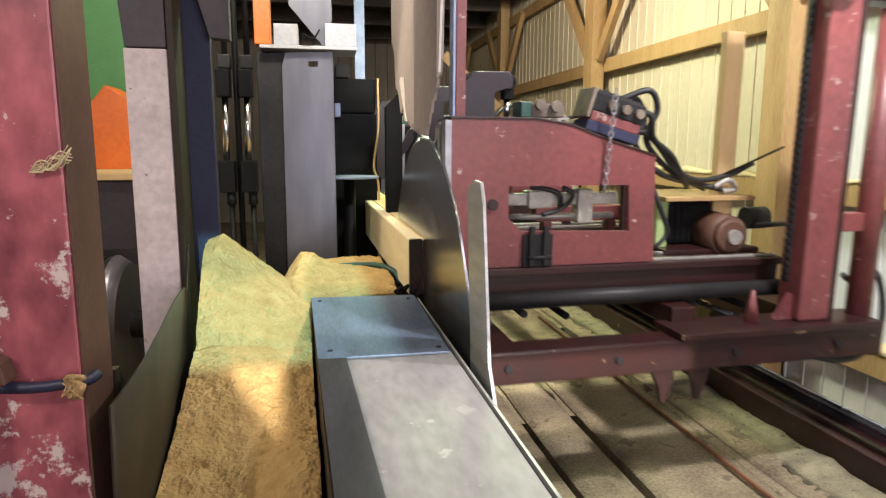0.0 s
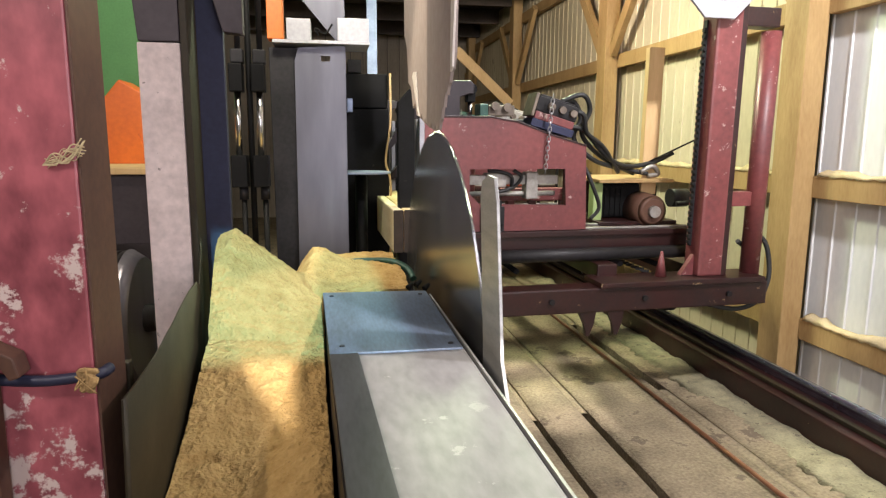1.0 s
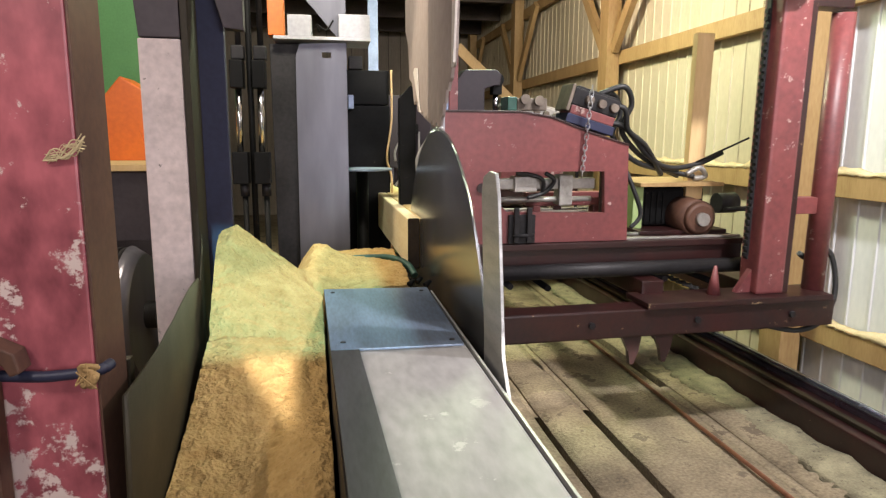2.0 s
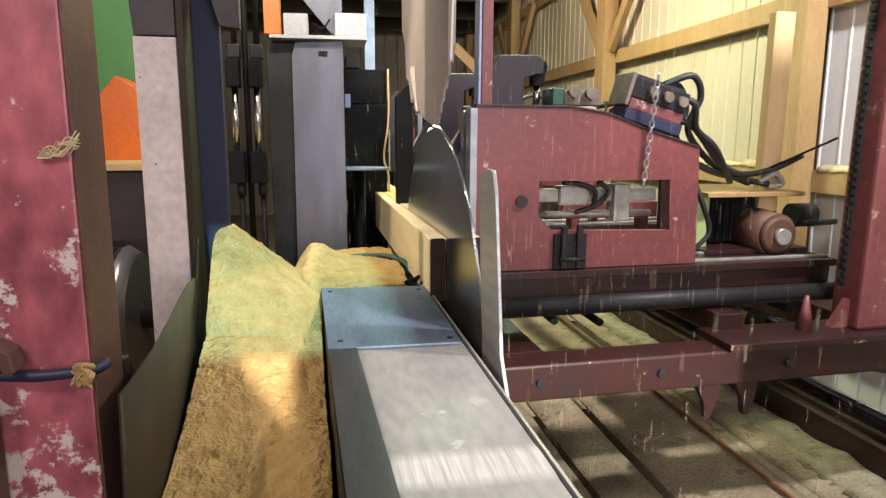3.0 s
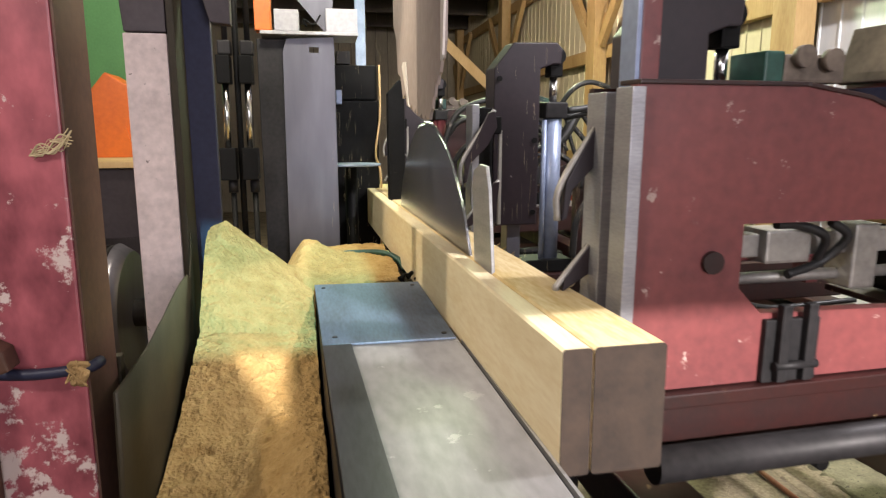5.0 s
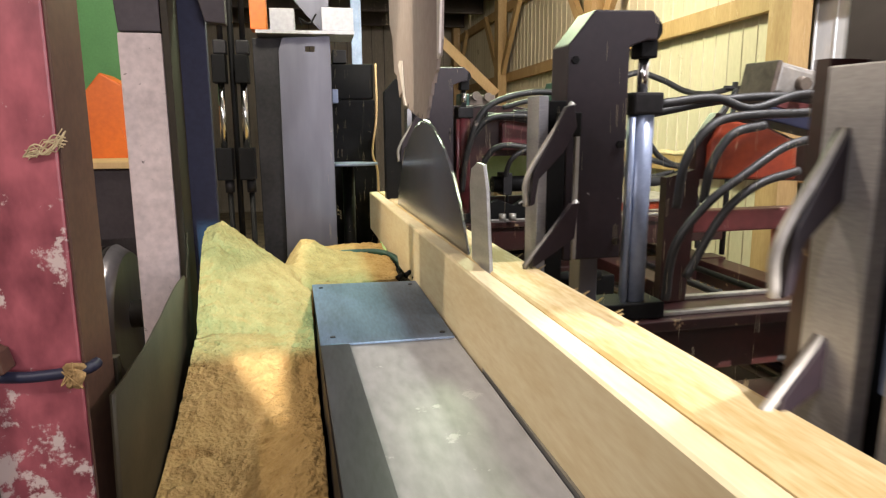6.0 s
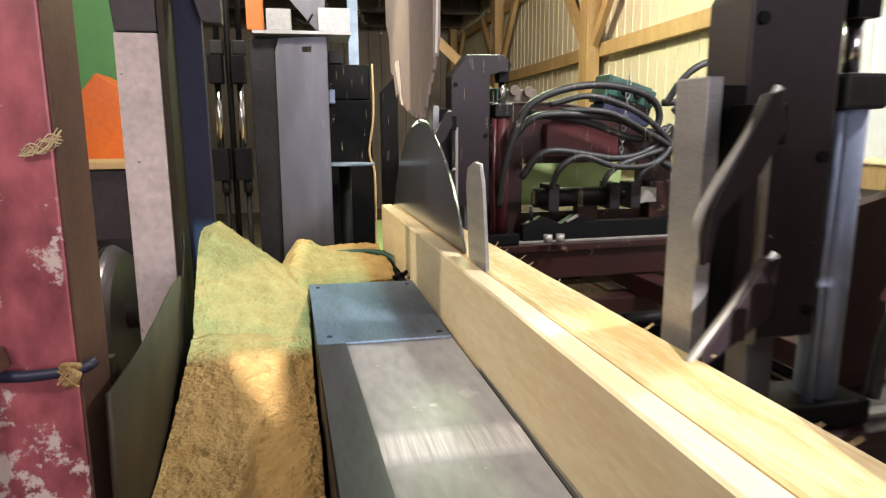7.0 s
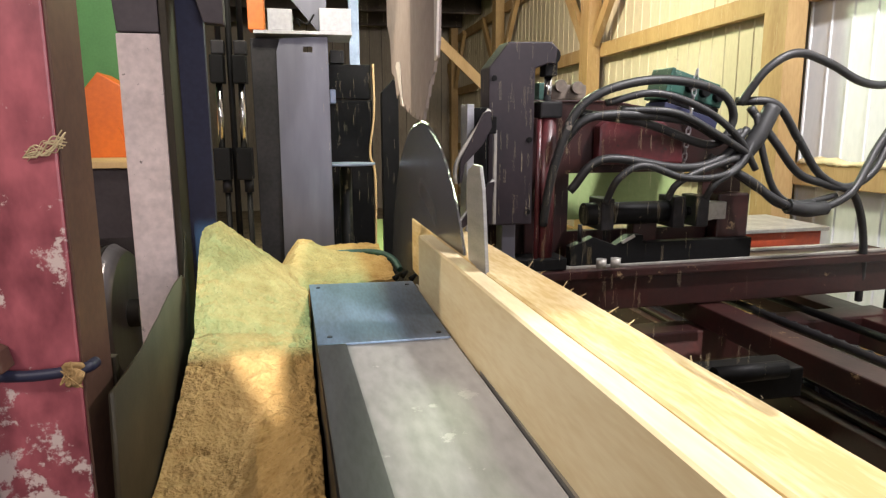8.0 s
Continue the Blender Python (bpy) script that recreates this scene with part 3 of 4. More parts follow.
part("arm", plate([(-0.60, 0.955), (-0.50, 0.955), (-0.462, 0.935), (-0.455, 0.905), (-0.47, 0.90), (-0.48, 0.918), (-0.52, 0.925), (-0.60, 0.925)], 1.005, 1.045, "y", bevel=0.003), RED_SIDE, bracket)
part("stem", box(-0.535, -0.497, 1.005, 1.04, 0.4, 0.925), RED_SIDE, bracket)
part("foot", box(-0.545, -0.487, 1.0, 1.045, -0.02, 0.4), RED_SIDE, bracket)

column = holder("pale_post", "chipped pale painted steel post with a dark top", "post", (-0.44, 1.97, 0))
part("shaft", box(-0.495, -0.385, 1.90, 2.02, -0.02, 1.51, 0.006), BEIGE, column)
part("top_section", plate([(-0.50, 1.64), (-0.49, 1.512), (-0.385, 1.512), (-0.385, 3.1), (-0.50, 3.1)], 1.895, 2.02, "y", bevel=0.003), PURPLE, column, "dark purple top section")
part("edge_angle", box(-0.3835, -0.365, 1.90, 2.03, -0.02, 3.1, 0.002), SHEET, column)
panel = holder("blue_panel", "dark blue steel machine panel beside the pale post", "panel", (-0.34, 2.12, 0))
part("sheet", box(-0.383, -0.302, 2.10, 2.13, -0.02, 3.1, 0.003), NAVY, panel)
part("edge", box(-0.392, -0.384, 2.095, 2.13, -0.02, 3.1, 0.002), STEEL, panel)
hood = holder("overhead_bracket", "dark steel bracket hanging over the saw frame", "bracket", (-0.3, 2.0, 2.2))
part("web", plate([(-0.345, 1.76), (-0.29, 1.56), (-0.235, 1.555), (-0.235, 1.72), (-0.20, 3.1), (-0.34, 3.1)], 2.02, 2.07, "y", bevel=0.003), PURPLE, hood)

green = holder("green_machine", "green painted machine housing on a dark base", "machine", (-1.4, 4.2, 0))
part("housing", box(-1.9, -0.95, 3.9, 4.5, 1.1, 2.3, 0.03), GREEN, green)
part("base", box(-1.88, -0.97, 3.92, 4.48, 0.0, 1.098, 0.01), PURPLE, green, "dark purple steel base")
hopper = holder("orange_hopper", "bright orange plastic chute on a pale board shelf", "hopper", (-0.9, 3.2, 1.15))
part("body", plate([(-0.985, 1.40), (-0.89, 1.515), (-0.80, 1.46), (-0.78, 1.15), (-0.97, 1.15)], 3.1, 3.3, "y", bevel=0.01), ORANGE, hopper)
part("lip", plate([(-0.955, 1.15), (-0.82, 1.28), (-0.78, 1.15)], 3.085, 3.099, "y"), ORANGE, hopper)
shelf = holder("board_shelf", "pale board shelf on dark posts", "shelf", (-0.8, 2.9, 1.14))
part("board", box(-1.05, -0.60, 2.6, 3.4, 1.125, 1.149, 0.003), LUMBER_PALE, shelf)
part("apron", box(-1.04, -0.62, 2.62, 2.66, 0.86, 1.124, 0.003), PURPLE, shelf)
for x in (-1.03, -0.66):
    part("leg", box(x, x + 0.05, 2.66, 2.72, -0.02, 1.124), PURPLE, shelf)
pulley = holder("drive_pulley", "dark grooved drive pulley with pale belts", "pulley", (-0.68, 2.4, 0.62))
part("wheel", join(*[rod((x, 2.42, 0.62), (x + 0.018, 2.42, 0.62), 0.245, sides=40) for x in (-0.80, -0.775, -0.75, -0.725)], rod((-0.82, 2.42, 0.62), (-0.62, 2.42, 0.62), 0.05)), GREY_DARK, pulley)
part("rim_face", join(rod((-0.705, 2.42, 0.62), (-0.66, 2.42, 0.62), 0.25, 0.22, sides=40)), GREY, pulley)
part("pedestal", box(-0.84, -0.6, 2.36, 2.5, -0.02, 0.40, 0.01), PURPLE, pulley)

# lift guides
guides = holder("lift_guides", "black vertical guide rods with chrome cylinder rods", "hydraulic guides", (-0.31, 2.7, 0))
for x in (-0.345, -0.262):
    part("cylinder_rod", rod((x, 2.69, 1.19), (x + 0.003, 2.69, 1.45), 0.0125), CHROME, guides, "bright chrome rod")
    part("upper_clamp", box(x - 0.025, x + 0.025, 2.66, 2.74, 1.44, 1.545, 0.004), BLACK, guides)
    part("clamp_cap", box(x - 0.018, x + 0.03, 2.67, 2.73, 1.547, 1.60, 0.006), GREY_DARK, guides)
    part("lower_clamp", box(x - 0.030, x + 0.030, 2.66, 2.74, 1.07, 1.195, 0.004), BLACK, guides)
    part("lower_collar", rod((x + 0.01, 2.7, 1.02), (x + 0.01, 2.7, 1.068), 0.018), GREY_DARK, guides)
    part("lower_rod", rod((x + 0.01, 2.7, -0.02), (x + 0.01, 2.7, 1.018), 0.011), BLACK, guides)
    part("upper_rod", rod((x + 0.008, 2.7, 1.602), (x + 0.008, 2.7, 3.1), 0.011), GREY_DARK, guides)
part("middle_rod", rod((-0.30, 2.72, -0.02), (-0.30, 2.72, 3.1), 0.012), BLACK, guides)

gantry = holder("steel_column", "tall grey steel column with a small slot", "column", (-0.08, 3.1, 0))
part("face", plate([(-0.145, -0.02), (-0.135, 1.60), (-0.118, 1.655), (0.082, 1.665), (0.085, -0.02)], 3.0, 3.012, "y",
                   hole=[(-0.022, 1.598), (0.018, 1.598), (0.018, 1.622), (-0.022, 1.622)], bevel=0.0), GREY, gantry)
part("right_web", box(0.078, 0.086, 3.013, 3.22, -0.02, 1.665, 0.002), GREY, gantry)
# shade on the channel's left side is put into a darker steel
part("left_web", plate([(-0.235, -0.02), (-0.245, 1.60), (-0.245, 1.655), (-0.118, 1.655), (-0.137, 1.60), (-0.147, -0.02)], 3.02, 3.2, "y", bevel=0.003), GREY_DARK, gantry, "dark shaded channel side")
cap = holder("column_cap", "white painted boxes and bracket on the steel column", "control boxes", (0.0, 3.0, 1.67))
part("cap_plate", box(-0.225, 0.19, 2.96, 3.2, 1.668, 1.682, 0.002), WHITE, cap)
part("left_box", box(-0.165, -0.062, 2.97, 3.1, 1.683, 1.772, 0.004), WHITE, cap)
part("right_box", box(0.052, 0.188, 2.97, 3.1, 1.683, 1.78, 0.004), WHITE, cap)
part("gusset", plate([(0.05, 1.684), (-0.10, 1.86), (-0.10, 3.09), (0.085, 3.09), (0.085, 1.80)], 3.02, 3.03, "y"), GREY, cap)
part("orange_box", box(-0.255, -0.185, 3.08, 3.18, 1.70, 1.95, 0.004), ORANGE, cap, "orange box")
part("wire", hose_mesh([(-0.03, 2.965, 1.70), (-0.04, 2.96, 1.73), (0.0, 2.955, 1.71), (0.03, 2.965, 1.75)], 0.004, 6), BLACK, cap)

cabinet = holder("dark_cabinet", "black steel machine cabinet behind the column", "machine cabinet", (0.2, 3.6, 0))
part("upper_case", box(0.09, 0.315, 3.5, 3.9, 1.425, 1.60, 0.006), BLACK, cabinet)
part("lower_case", box(0.085, 0.318, 3.48, 3.9, -0.02, 1.42, 0.006), BLACK, cabinet)
part("top_boxes", box(0.11, 0.18, 3.5, 3.7, 1.605, 1.67, 0.004), GREY_DARK, cabinet)
part("conduit", hose_mesh([(0.325, 3.47, 1.60), (0.325, 3.47, 1.35), (0.30, 3.47, 1.15), (0.325, 3.47, 1.02), (0.32, 3.47, 0.6)], 0.006, 6), LUMBER_PALE, cabinet, "thin pale cable")
part("side_cap", box(0.10, 0.13, 3.44, 3.479, 1.40, 1.47, 0.005), BLUE_STEEL, cabinet)
disc = holder("round_table", "thin blue-grey round plate on the dark cabinet", "round plate", (0.16, 3.2, 1.1))
part("plate", rod((0.16, 3.2, 1.098), (0.16, 3.2, 1.108), 0.14, sides=40), BLUE_STEEL, disc)
part("spindle", rod((0.16, 3.3, -0.02), (0.16, 3.3, 1.098), 0.03), BLACK, disc)

# torn curtain over the blade
fringe = [(2.66, 3.09), (2.62, 1.66), (2.54, 1.60), (2.50, 1.47), (2.42, 1.45), (2.36, 1.37), (2.30, 1.385), (2.26, 1.34)]
tooth = random.Random(7)
for k in range(34):
    u = k / 33
    low = 1.345 - 0.06 * math.sin(min(1.0, u * 1.45) * math.pi / 2) + 0.16 * max(0.0, u - 0.66) / 0.34
    fringe.append((2.24 - 0.655 * u, low + (0.030 * tooth.random() if k % 2 else -0.004)))
fringe += [(1.575, 1.60), (1.60, 3.09)]
curtain = holder("saw_curtain", "torn pale rubber curtain hanging over the saw blade", "curtain", (0.3, 2.0, 2.2))
part("sheet", plate(fringe, 0.303, 0.311, "x"), CANVAS, curtain)
part("torn_edge", plate([(2.33, 1.478), (2.30, 1.49), (2.25, 1.485), (2.20, 1.36), (2.17, 1.335), (2.215, 1.375), (2.25, 1.40)], 0.296, 0.3015, "x"), CANVAS_EDGE, curtain, "ragged white torn edge")
part("front_edge", plate([(1.612, 3.09), (1.575, 3.09), (1.545, 1.60), (1.575, 1.43), (1.60, 1.42), (1.595, 1.60)], 0.296, 0.3015, "x"), CANVAS_EDGE, curtain, "ragged white torn edge")
blocks = holder("black_guide_frame", "black steel guide frame beside the blade", "guide frame", (0.31, 2.85, 0))
part("upright", plate([(0.30, -0.02), (0.30, 1.42), (0.35, 1.475), (0.372, 1.46), (0.372, -0.02)], 2.84, 2.9, "y", bevel=0.003), BLACK, blocks)
part("top_block", box(0.26, 0.42, 2.83, 2.92, 2.02, 2.1, 0.004), BLACK, blocks)

# far bits behind the saw
solid("pale_strip_board", box(0.30, 0.375, 5.0, 5.03, 1.65, 3.099, 0.003), BLUE_STEEL, "pale strip of board hung from the ceiling behind the saw", "board")
# added sheet and stand, in place of the green-tinted floor there
solid("lime_floor_sheet", box(0.05, 0.95, 3.95, 6.5, 0.35, 0.40, 0.004), LIME, "added light green sheet for the green-tinted floor beyond the saw", "infeed table")
solid("sheet_stand", box(0.2, 0.8, 4.2, 6.3, -0.02, 0.349, 0.01), BLACK, "black stand added under the green sheet", "stand")
solid("teal_hose", hose_mesh([(0.05, 2.42, 0.805), (0.14, 2.40, 0.812), (0.22, 2.36, 0.815), (0.27, 2.30, 0.80), (0.29, 2.25, 0.77)], 0.012), TEAL, "green hose lying on the sawdust by the saw", "hose")
for x, y, z in ((0.235, 1.97, 0.80), (0.262, 1.99, 0.803), (0.285, 1.96, 0.798)):
    solid("bark_chip", rod((x, y, z), (x + 0.018, y + 0.012, z + 0.012), 0.010, 0.006, 7), BLACK, "small black bark chip at the belt end", "bark chip", "bark chips")


# ---- the log carriage and its load; y is measured from the nearest headblock ----
carriage = holder("log_carriage", "red steel sawmill carriage with three headblocks and hydraulics", "log carriage")
PLATE = [(0.482, 0.805), (0.482, 1.335), (0.80, 1.335), (0.93, 1.315), (1.10, 1.255), (1.275, 1.205), (1.292, 0.805)]
SHORT = [(0.86, 0.805), (0.86, 1.13), (0.94, 1.15), (0.94, 1.22), (0.99, 1.29), (1.10, 1.27), (1.275, 1.205), (1.285, 1.112), (0.955, 1.125), (0.935, 0.805)]
PLATE_WIDE = [(0.56, 0.805), (0.56, 1.335), (0.98, 1.335), (1.12, 1.315), (1.32, 1.255), (1.505, 1.20), (1.525, 0.805)]
WINDOW_WIDE = [(0.85, 1.105), (0.85, 0.91), (1.36, 0.91), (1.36, 1.105)]
WINDOW = [(0.70, 1.10), (0.70, 0.985), (0.75, 0.935), (1.182, 0.925), (1.172, 1.10)]


def hex_chain(top, bottom, parent):
    """Oval links, each turned against the last."""
    top, bottom = Vector(top), Vector(bottom)
    n = max(2, int((bottom - top).length / 0.021))
    d = (bottom - top) / n
    pieces = []
    for i in range(n):
        c = top + d * (i + 0.5)
        side = Vector((0.0075, 0, 0)) if i % 2 else Vector((0.002, 0.007, 0))
        half = d * 0.62
        ring = [c - half + side * 0.4, c - half * 0.6 + side, c + half * 0.6 + side, c + half + side * 0.4, c + half - side * 0.4, c + half * 0.6 - side, c - half * 0.6 - side, c - half - side * 0.4, c - half + side * 0.4]
        pieces.append(hose_mesh(ring, 0.0024, 5, 2))
    return part("chain", join(*pieces), GALV, parent, "galvanised chain")


def valve_bank(y, x, z, lean, mat, parent):
    """A leaning bank of spool valves on a red foot with round caps on its front."""
    turn = Matrix.Translation((x, y, z)) @ Matrix.Rotation(radians(lean), 4, "Y") @ Matrix.Scale(0.88, 4)
    body = join(box(-0.12, 0.12, -0.05, 0.09, 0.055, 0.135, 0.006), box(-0.10, 0.11, -0.02, 0.07, 0.136, 0.15, 0.004))
    base = box(-0.125, 0.125, -0.055, 0.09, -0.03, 0.012, 0.004)
    mid = box(-0.115, 0.115, -0.05, 0.085, 0.013, 0.054, 0.004)
    for bm in (body, base, mid):
        bm.transform(turn)
    ob = part("valve_bank", body, mat, parent, "bank of hydraulic spool valves")
    part("valve_foot", base, NAVY, ob)
    cheek = box(-0.138, -0.121, -0.052, 0.092, 0.02, 0.145, 0.004)
    cheek.transform(turn)
    part("valve_cheek", cheek, DUSTY if y < 2 else TEAL, ob)
    part("valve_spacer", mid, BLACK if mat is TEAL else RED, ob)
    for k in range(3):
        cap = rod((-0.04 + 0.065 * k, -0.051, 0.095), (-0.04 + 0.065 * k, -0.072, 0.095), 0.023, 0.019, 14)
        cap.transform(turn)
        part("valve_cap", cap, DUSTY if mat is not TEAL else BLACK, ob)


def knee(y, parent, cyl_mat, plated=False):
    """One headblock knee: polished slide, post with hooked arm, cylinder, two dogs."""
    if plated:
        y += 0.085
    part("knee_slide", box(0.458, 0.480, y - 0.02, y + 0.05, 0.805, 1.325, 0.002), SLIDE, parent, "polished steel slide face")
    part("slide_backing", box(0.4815, 0.525, y - 0.01, y + 0.06, 0.83, 1.315, 0.003), BLACK, parent)
    w = y + (0.02 if plated else 0.0)
    part("knee_post", plate([(0.53, 0.96), (0.53, 1.43), (0.59, 1.505), (0.725, 1.508), (0.745, 1.49), (0.74, 1.445), (0.715, 1.445), (0.675, 1.43), (0.675, 0.96)], w, w + 0.09, "y", bevel=0.004), MAROON, parent)
    for dx, dz in ((0.545, 1.40), (0.66, 1.22), (0.66, 1.0)):
        part("post_bolt", rod((dx, w - 0.006, dz), (dx, w + 0.002, dz), 0.009, sides=6), BLACK, parent)
    part("clevis", join(rod((0.735, w + 0.015, 1.47), (0.735, w + 0.075, 1.47), 0.026), box(0.715, 0.755, w + 0.02, w + 0.07, 1.41, 1.47, 0.004)), BLACK, parent)
    part("piston_rod", rod((0.735, w + 0.045, 1.33), (0.735, w + 0.045, 1.42), 0.0125), CHROME, parent, "chrome piston rod")
    part("cylinder_head", box(0.70, 0.772, w + 0.01, w + 0.08, 1.285, 1.335, 0.006), GREY_DARK, parent)
    part("cylinder", rod((0.735, w + 0.045, 0.83), (0.735, w + 0.045, 1.286), 0.030, sides=24), cyl_mat, parent)
    part("cylinder_tube", rod((0.70, w + 0.02, 0.83), (0.70, w + 0.02, 1.28), 0.008), cyl_mat, parent)
    part("knee_foot", box(0.56, 0.80, w, w + 0.10, 0.805, 0.845, 0.004), BLACK, parent)
    if not plated:
        part("knee_web", box(0.585, 0.63, w + 0.02, w + 0.08, 0.846, 0.962, 0.003), GREY, parent)
    d = y + 0.015 if plated else y - 0.10
    s = 0.072 if plated else 0.062
    part("upper_dog", plate([(u - s, v) for u, v in ((0.565, 1.305), (0.548, 1.30), (0.480, 1.17), (0.474, 1.10), (0.484, 1.105), (0.492, 1.155), (0.545, 1.21), (0.572, 1.26))], d, d + 0.018, "y", bevel=0.002), MAROON, parent, "hooked dog arm")
    part("lower_dog", plate([(u - s, v + 0.03) for u, v in ((0.582, 1.075), (0.566, 1.072), (0.484, 0.965), (0.480, 0.940), (0.492, 0.946), (0.53, 0.97), (0.575, 1.0))], d, d + 0.018, "y", bevel=0.002), MAROON, parent, "hooked dog arm")
    for pts in ([(0.567, 1.308), (0.476, 1.168), (0.470, 1.10)], [(0.584, 1.108), (0.480, 0.987), (0.474, 0.972)]):
        # pale strip along the outer edge of each dog
        part("dog_edge", hose_mesh([(p[0] - s - 0.002, d + 0.009, p[1]) for p in pts], 0.0065, 6, 6), PALE_METAL, parent, "bright edge strip of a dog arm")
    if not plated:
        part("dog_pivot", box(0.50, 0.53, y - 0.08, y - 0.012, 1.24, 1.29, 0.004), BLACK, parent)
        part("dog_slide_bar", box(0.535, 0.545, y - 0.04, y - 0.03, 0.97, 1.25, 0.002), PALE_METAL, parent)


def wide_window(off, parent):
    """Setworks of the far headblock: a cylinder across the opening, its clamps, a cover and a low black housing."""
    part("red_cover", plate([(0.93, 1.135), (0.93, 1.26), (0.97, 1.285), (1.16, 1.275), (1.24, 1.21), (1.24, 1.135)], off - 0.05, off - 0.002, "y", bevel=0.008), RED_GREASY, parent, "greasy red cover plate")
    part("set_cylinder", join(rod((0.88, off - 0.06, 0.975), (1.24, off - 0.06, 0.975), 0.038, sides=20), rod((1.24, off - 0.06, 0.975), (1.33, off - 0.06, 0.975), 0.016)), BLACK, parent, "black hydraulic cylinder")
    part("rod_eye", join(rod((1.33, off - 0.09, 0.975), (1.33, off - 0.03, 0.975), 0.032), box(1.335, 1.40, off - 0.085, off - 0.035, 0.945, 1.005, 0.004)), PALE_METAL, parent)
    for x in (0.92, 1.18, 1.27):
        part("cylinder_clamp", box(x, x + 0.045, off - 0.11, off - 0.01, 0.925, 1.03, 0.006), GREY_DARK, parent)
    part("clamp_post", box(1.07, 1.16, off - 0.05, off - 0.002, 0.80, 0.96, 0.006), RED_DARK, parent)
    part("end_post", box(1.385, 1.51, off - 0.06, off - 0.002, 0.80, 1.03, 0.008), RED_DARK, parent)
    part("housing", plate([(0.82, 0.805), (0.82, 0.875), (0.90, 0.905), (0.98, 0.875), (1.03, 0.905), (1.08, 0.905), (1.08, 0.88), (1.50, 0.88), (1.50, 0.805)], off - 0.10, off - 0.062, "y", bevel=0.003), BLACK, parent, "oily black housing")
    part("housing_edge", beam((1.0, off - 0.104, 0.884), (1.045, off - 0.104, 0.906), 0.006, 0.01, 0.001), PALE_METAL, parent)
    for x in (0.86, 0.95):
        part("stud", rod((x, off - 0.08, 0.89), (x, off - 0.08, 0.945), 0.008, sides=8), GREY_DARK, parent)
    part("nut_pair", join(rod((0.90, off - 0.16, 0.815), (0.90, off - 0.16, 0.845), 0.018, sides=6), rod((0.95, off - 0.16, 0.815), (0.95, off - 0.16, 0.845), 0.018, sides=6)), PALE_METAL, parent)


def headblock(y, parent, cyl_mat, valve_mat, plated, short=False):
    knee(y, parent, cyl_mat, plated)
    part("headblock_base", box(0.484, 1.86 if y < 2 else 2.12, y + 0.0, y + 0.16, 0.66, 0.80, 0.006), RED_DARK, parent)
    part("base_flange", box(0.484, 1.87 if y < 2 else 2.13, y - 0.02, y + 0.18, 0.775, 0.802, 0.003), RED_DARK, parent)
    for dy in (0.015, 0.135):
        part("way_strip", box(0.62, 1.86 if y < 2 else 2.12, y + dy, y + dy + 0.022, 0.8025, 0.812, 0.002), PALE_METAL, parent, "bright worn way strip")
    if plated:
        part("base_pipe", rod((0.52, y - 0.05, 0.69), (1.86, y - 0.05, 0.69), 0.032), GREY_DARK, parent)
    off = y if plated else y + 0.12
    outline, hole = (SHORT, None) if short else (PLATE, WINDOW) if plated else (PLATE_WIDE, WINDOW_WIDE)
    part("side_plate", plate(outline, off, off + 0.028, "y", hole=hole), RED if plated else RED_DARK, parent, "scuffed red plate")
    if short:
        part("orange_cover", plate([(0.965, 1.128), (0.965, 1.21), (1.0, 1.275), (1.12, 1.255), (1.22, 1.215), (1.225, 1.118)], off - 0.02, off - 0.001, "y", bevel=0.006), RED_ORANGE, parent, "orange-red cover plate")
        part("tie_beam", box(0.936, 1.42, off + 0.002, off + 0.05, 0.985, 1.042, 0.004), RED, parent)
        part("tie_leg", box(1.37, 1.42, off + 0.004, off + 0.048, 0.803, 0.984, 0.003), RED_DARK, parent)
        part("orange_block", box(1.22, 1.34, off + 0.004, off + 0.046, 0.925, 0.984, 0.006), RED_ORANGE, parent, "orange-red block")
        valve_bank(off + 0.07, 1.27, 1.275, 12, valve_mat, parent)
        return
    top = outline[1:6]
    part("plate_flange", join(*[beam((p[0], off + 0.03, p[1] + 0.004), (q[0], off + 0.03, q[1] + 0.004), 0.07, 0.008, 0.002) for p, q in zip(top, top[1:])]), RED_DARK, parent)
    shift = 0.0 if plated else 0.20
    if plated:
        part("back_plate", plate(PLATE, off + 0.16, off + 0.18, "y", hole=[(0.66, 1.14), (0.66, 0.86), (1.24, 0.86), (1.235, 1.14)]), RED_DARK, parent)
    if plated:
        part("window_bar", join(box(0.72, 1.17, off + 0.08, off + 0.12, 1.02, 1.065, 0.004), box(0.80, 0.90, off + 0.06, off + 0.13, 1.01, 1.075, 0.006), box(1.0, 1.06, off + 0.06, off + 0.13, 0.95, 1.08, 0.006),
                                rod((0.72, off + 0.10, 0.975), (1.16, off + 0.10, 0.975), 0.012)), PALE_METAL, parent)
        part("latch", join(box(0.755, 0.87, off - 0.014, off - 0.001, 0.805, 0.925, 0.003), box(0.775, 0.795, off - 0.03, off - 0.012, 0.81, 0.955, 0.003), box(0.83, 0.85, off - 0.03, off - 0.012, 0.81, 0.955, 0.003),
                           rod((0.77, off - 0.024, 0.84), (0.86, off - 0.024, 0.84), 0.008)), GREY_DARK, parent)
        part("round_boss", rod((0.64, off - 0.010, 1.035), (0.64, off, 1.035), 0.020, sides=20), RED_DARK, parent)
    else:
        wide_window(off, parent)
    valve_bank(off + 0.07, 1.11 + shift, 1.300, 16, valve_mat, parent)
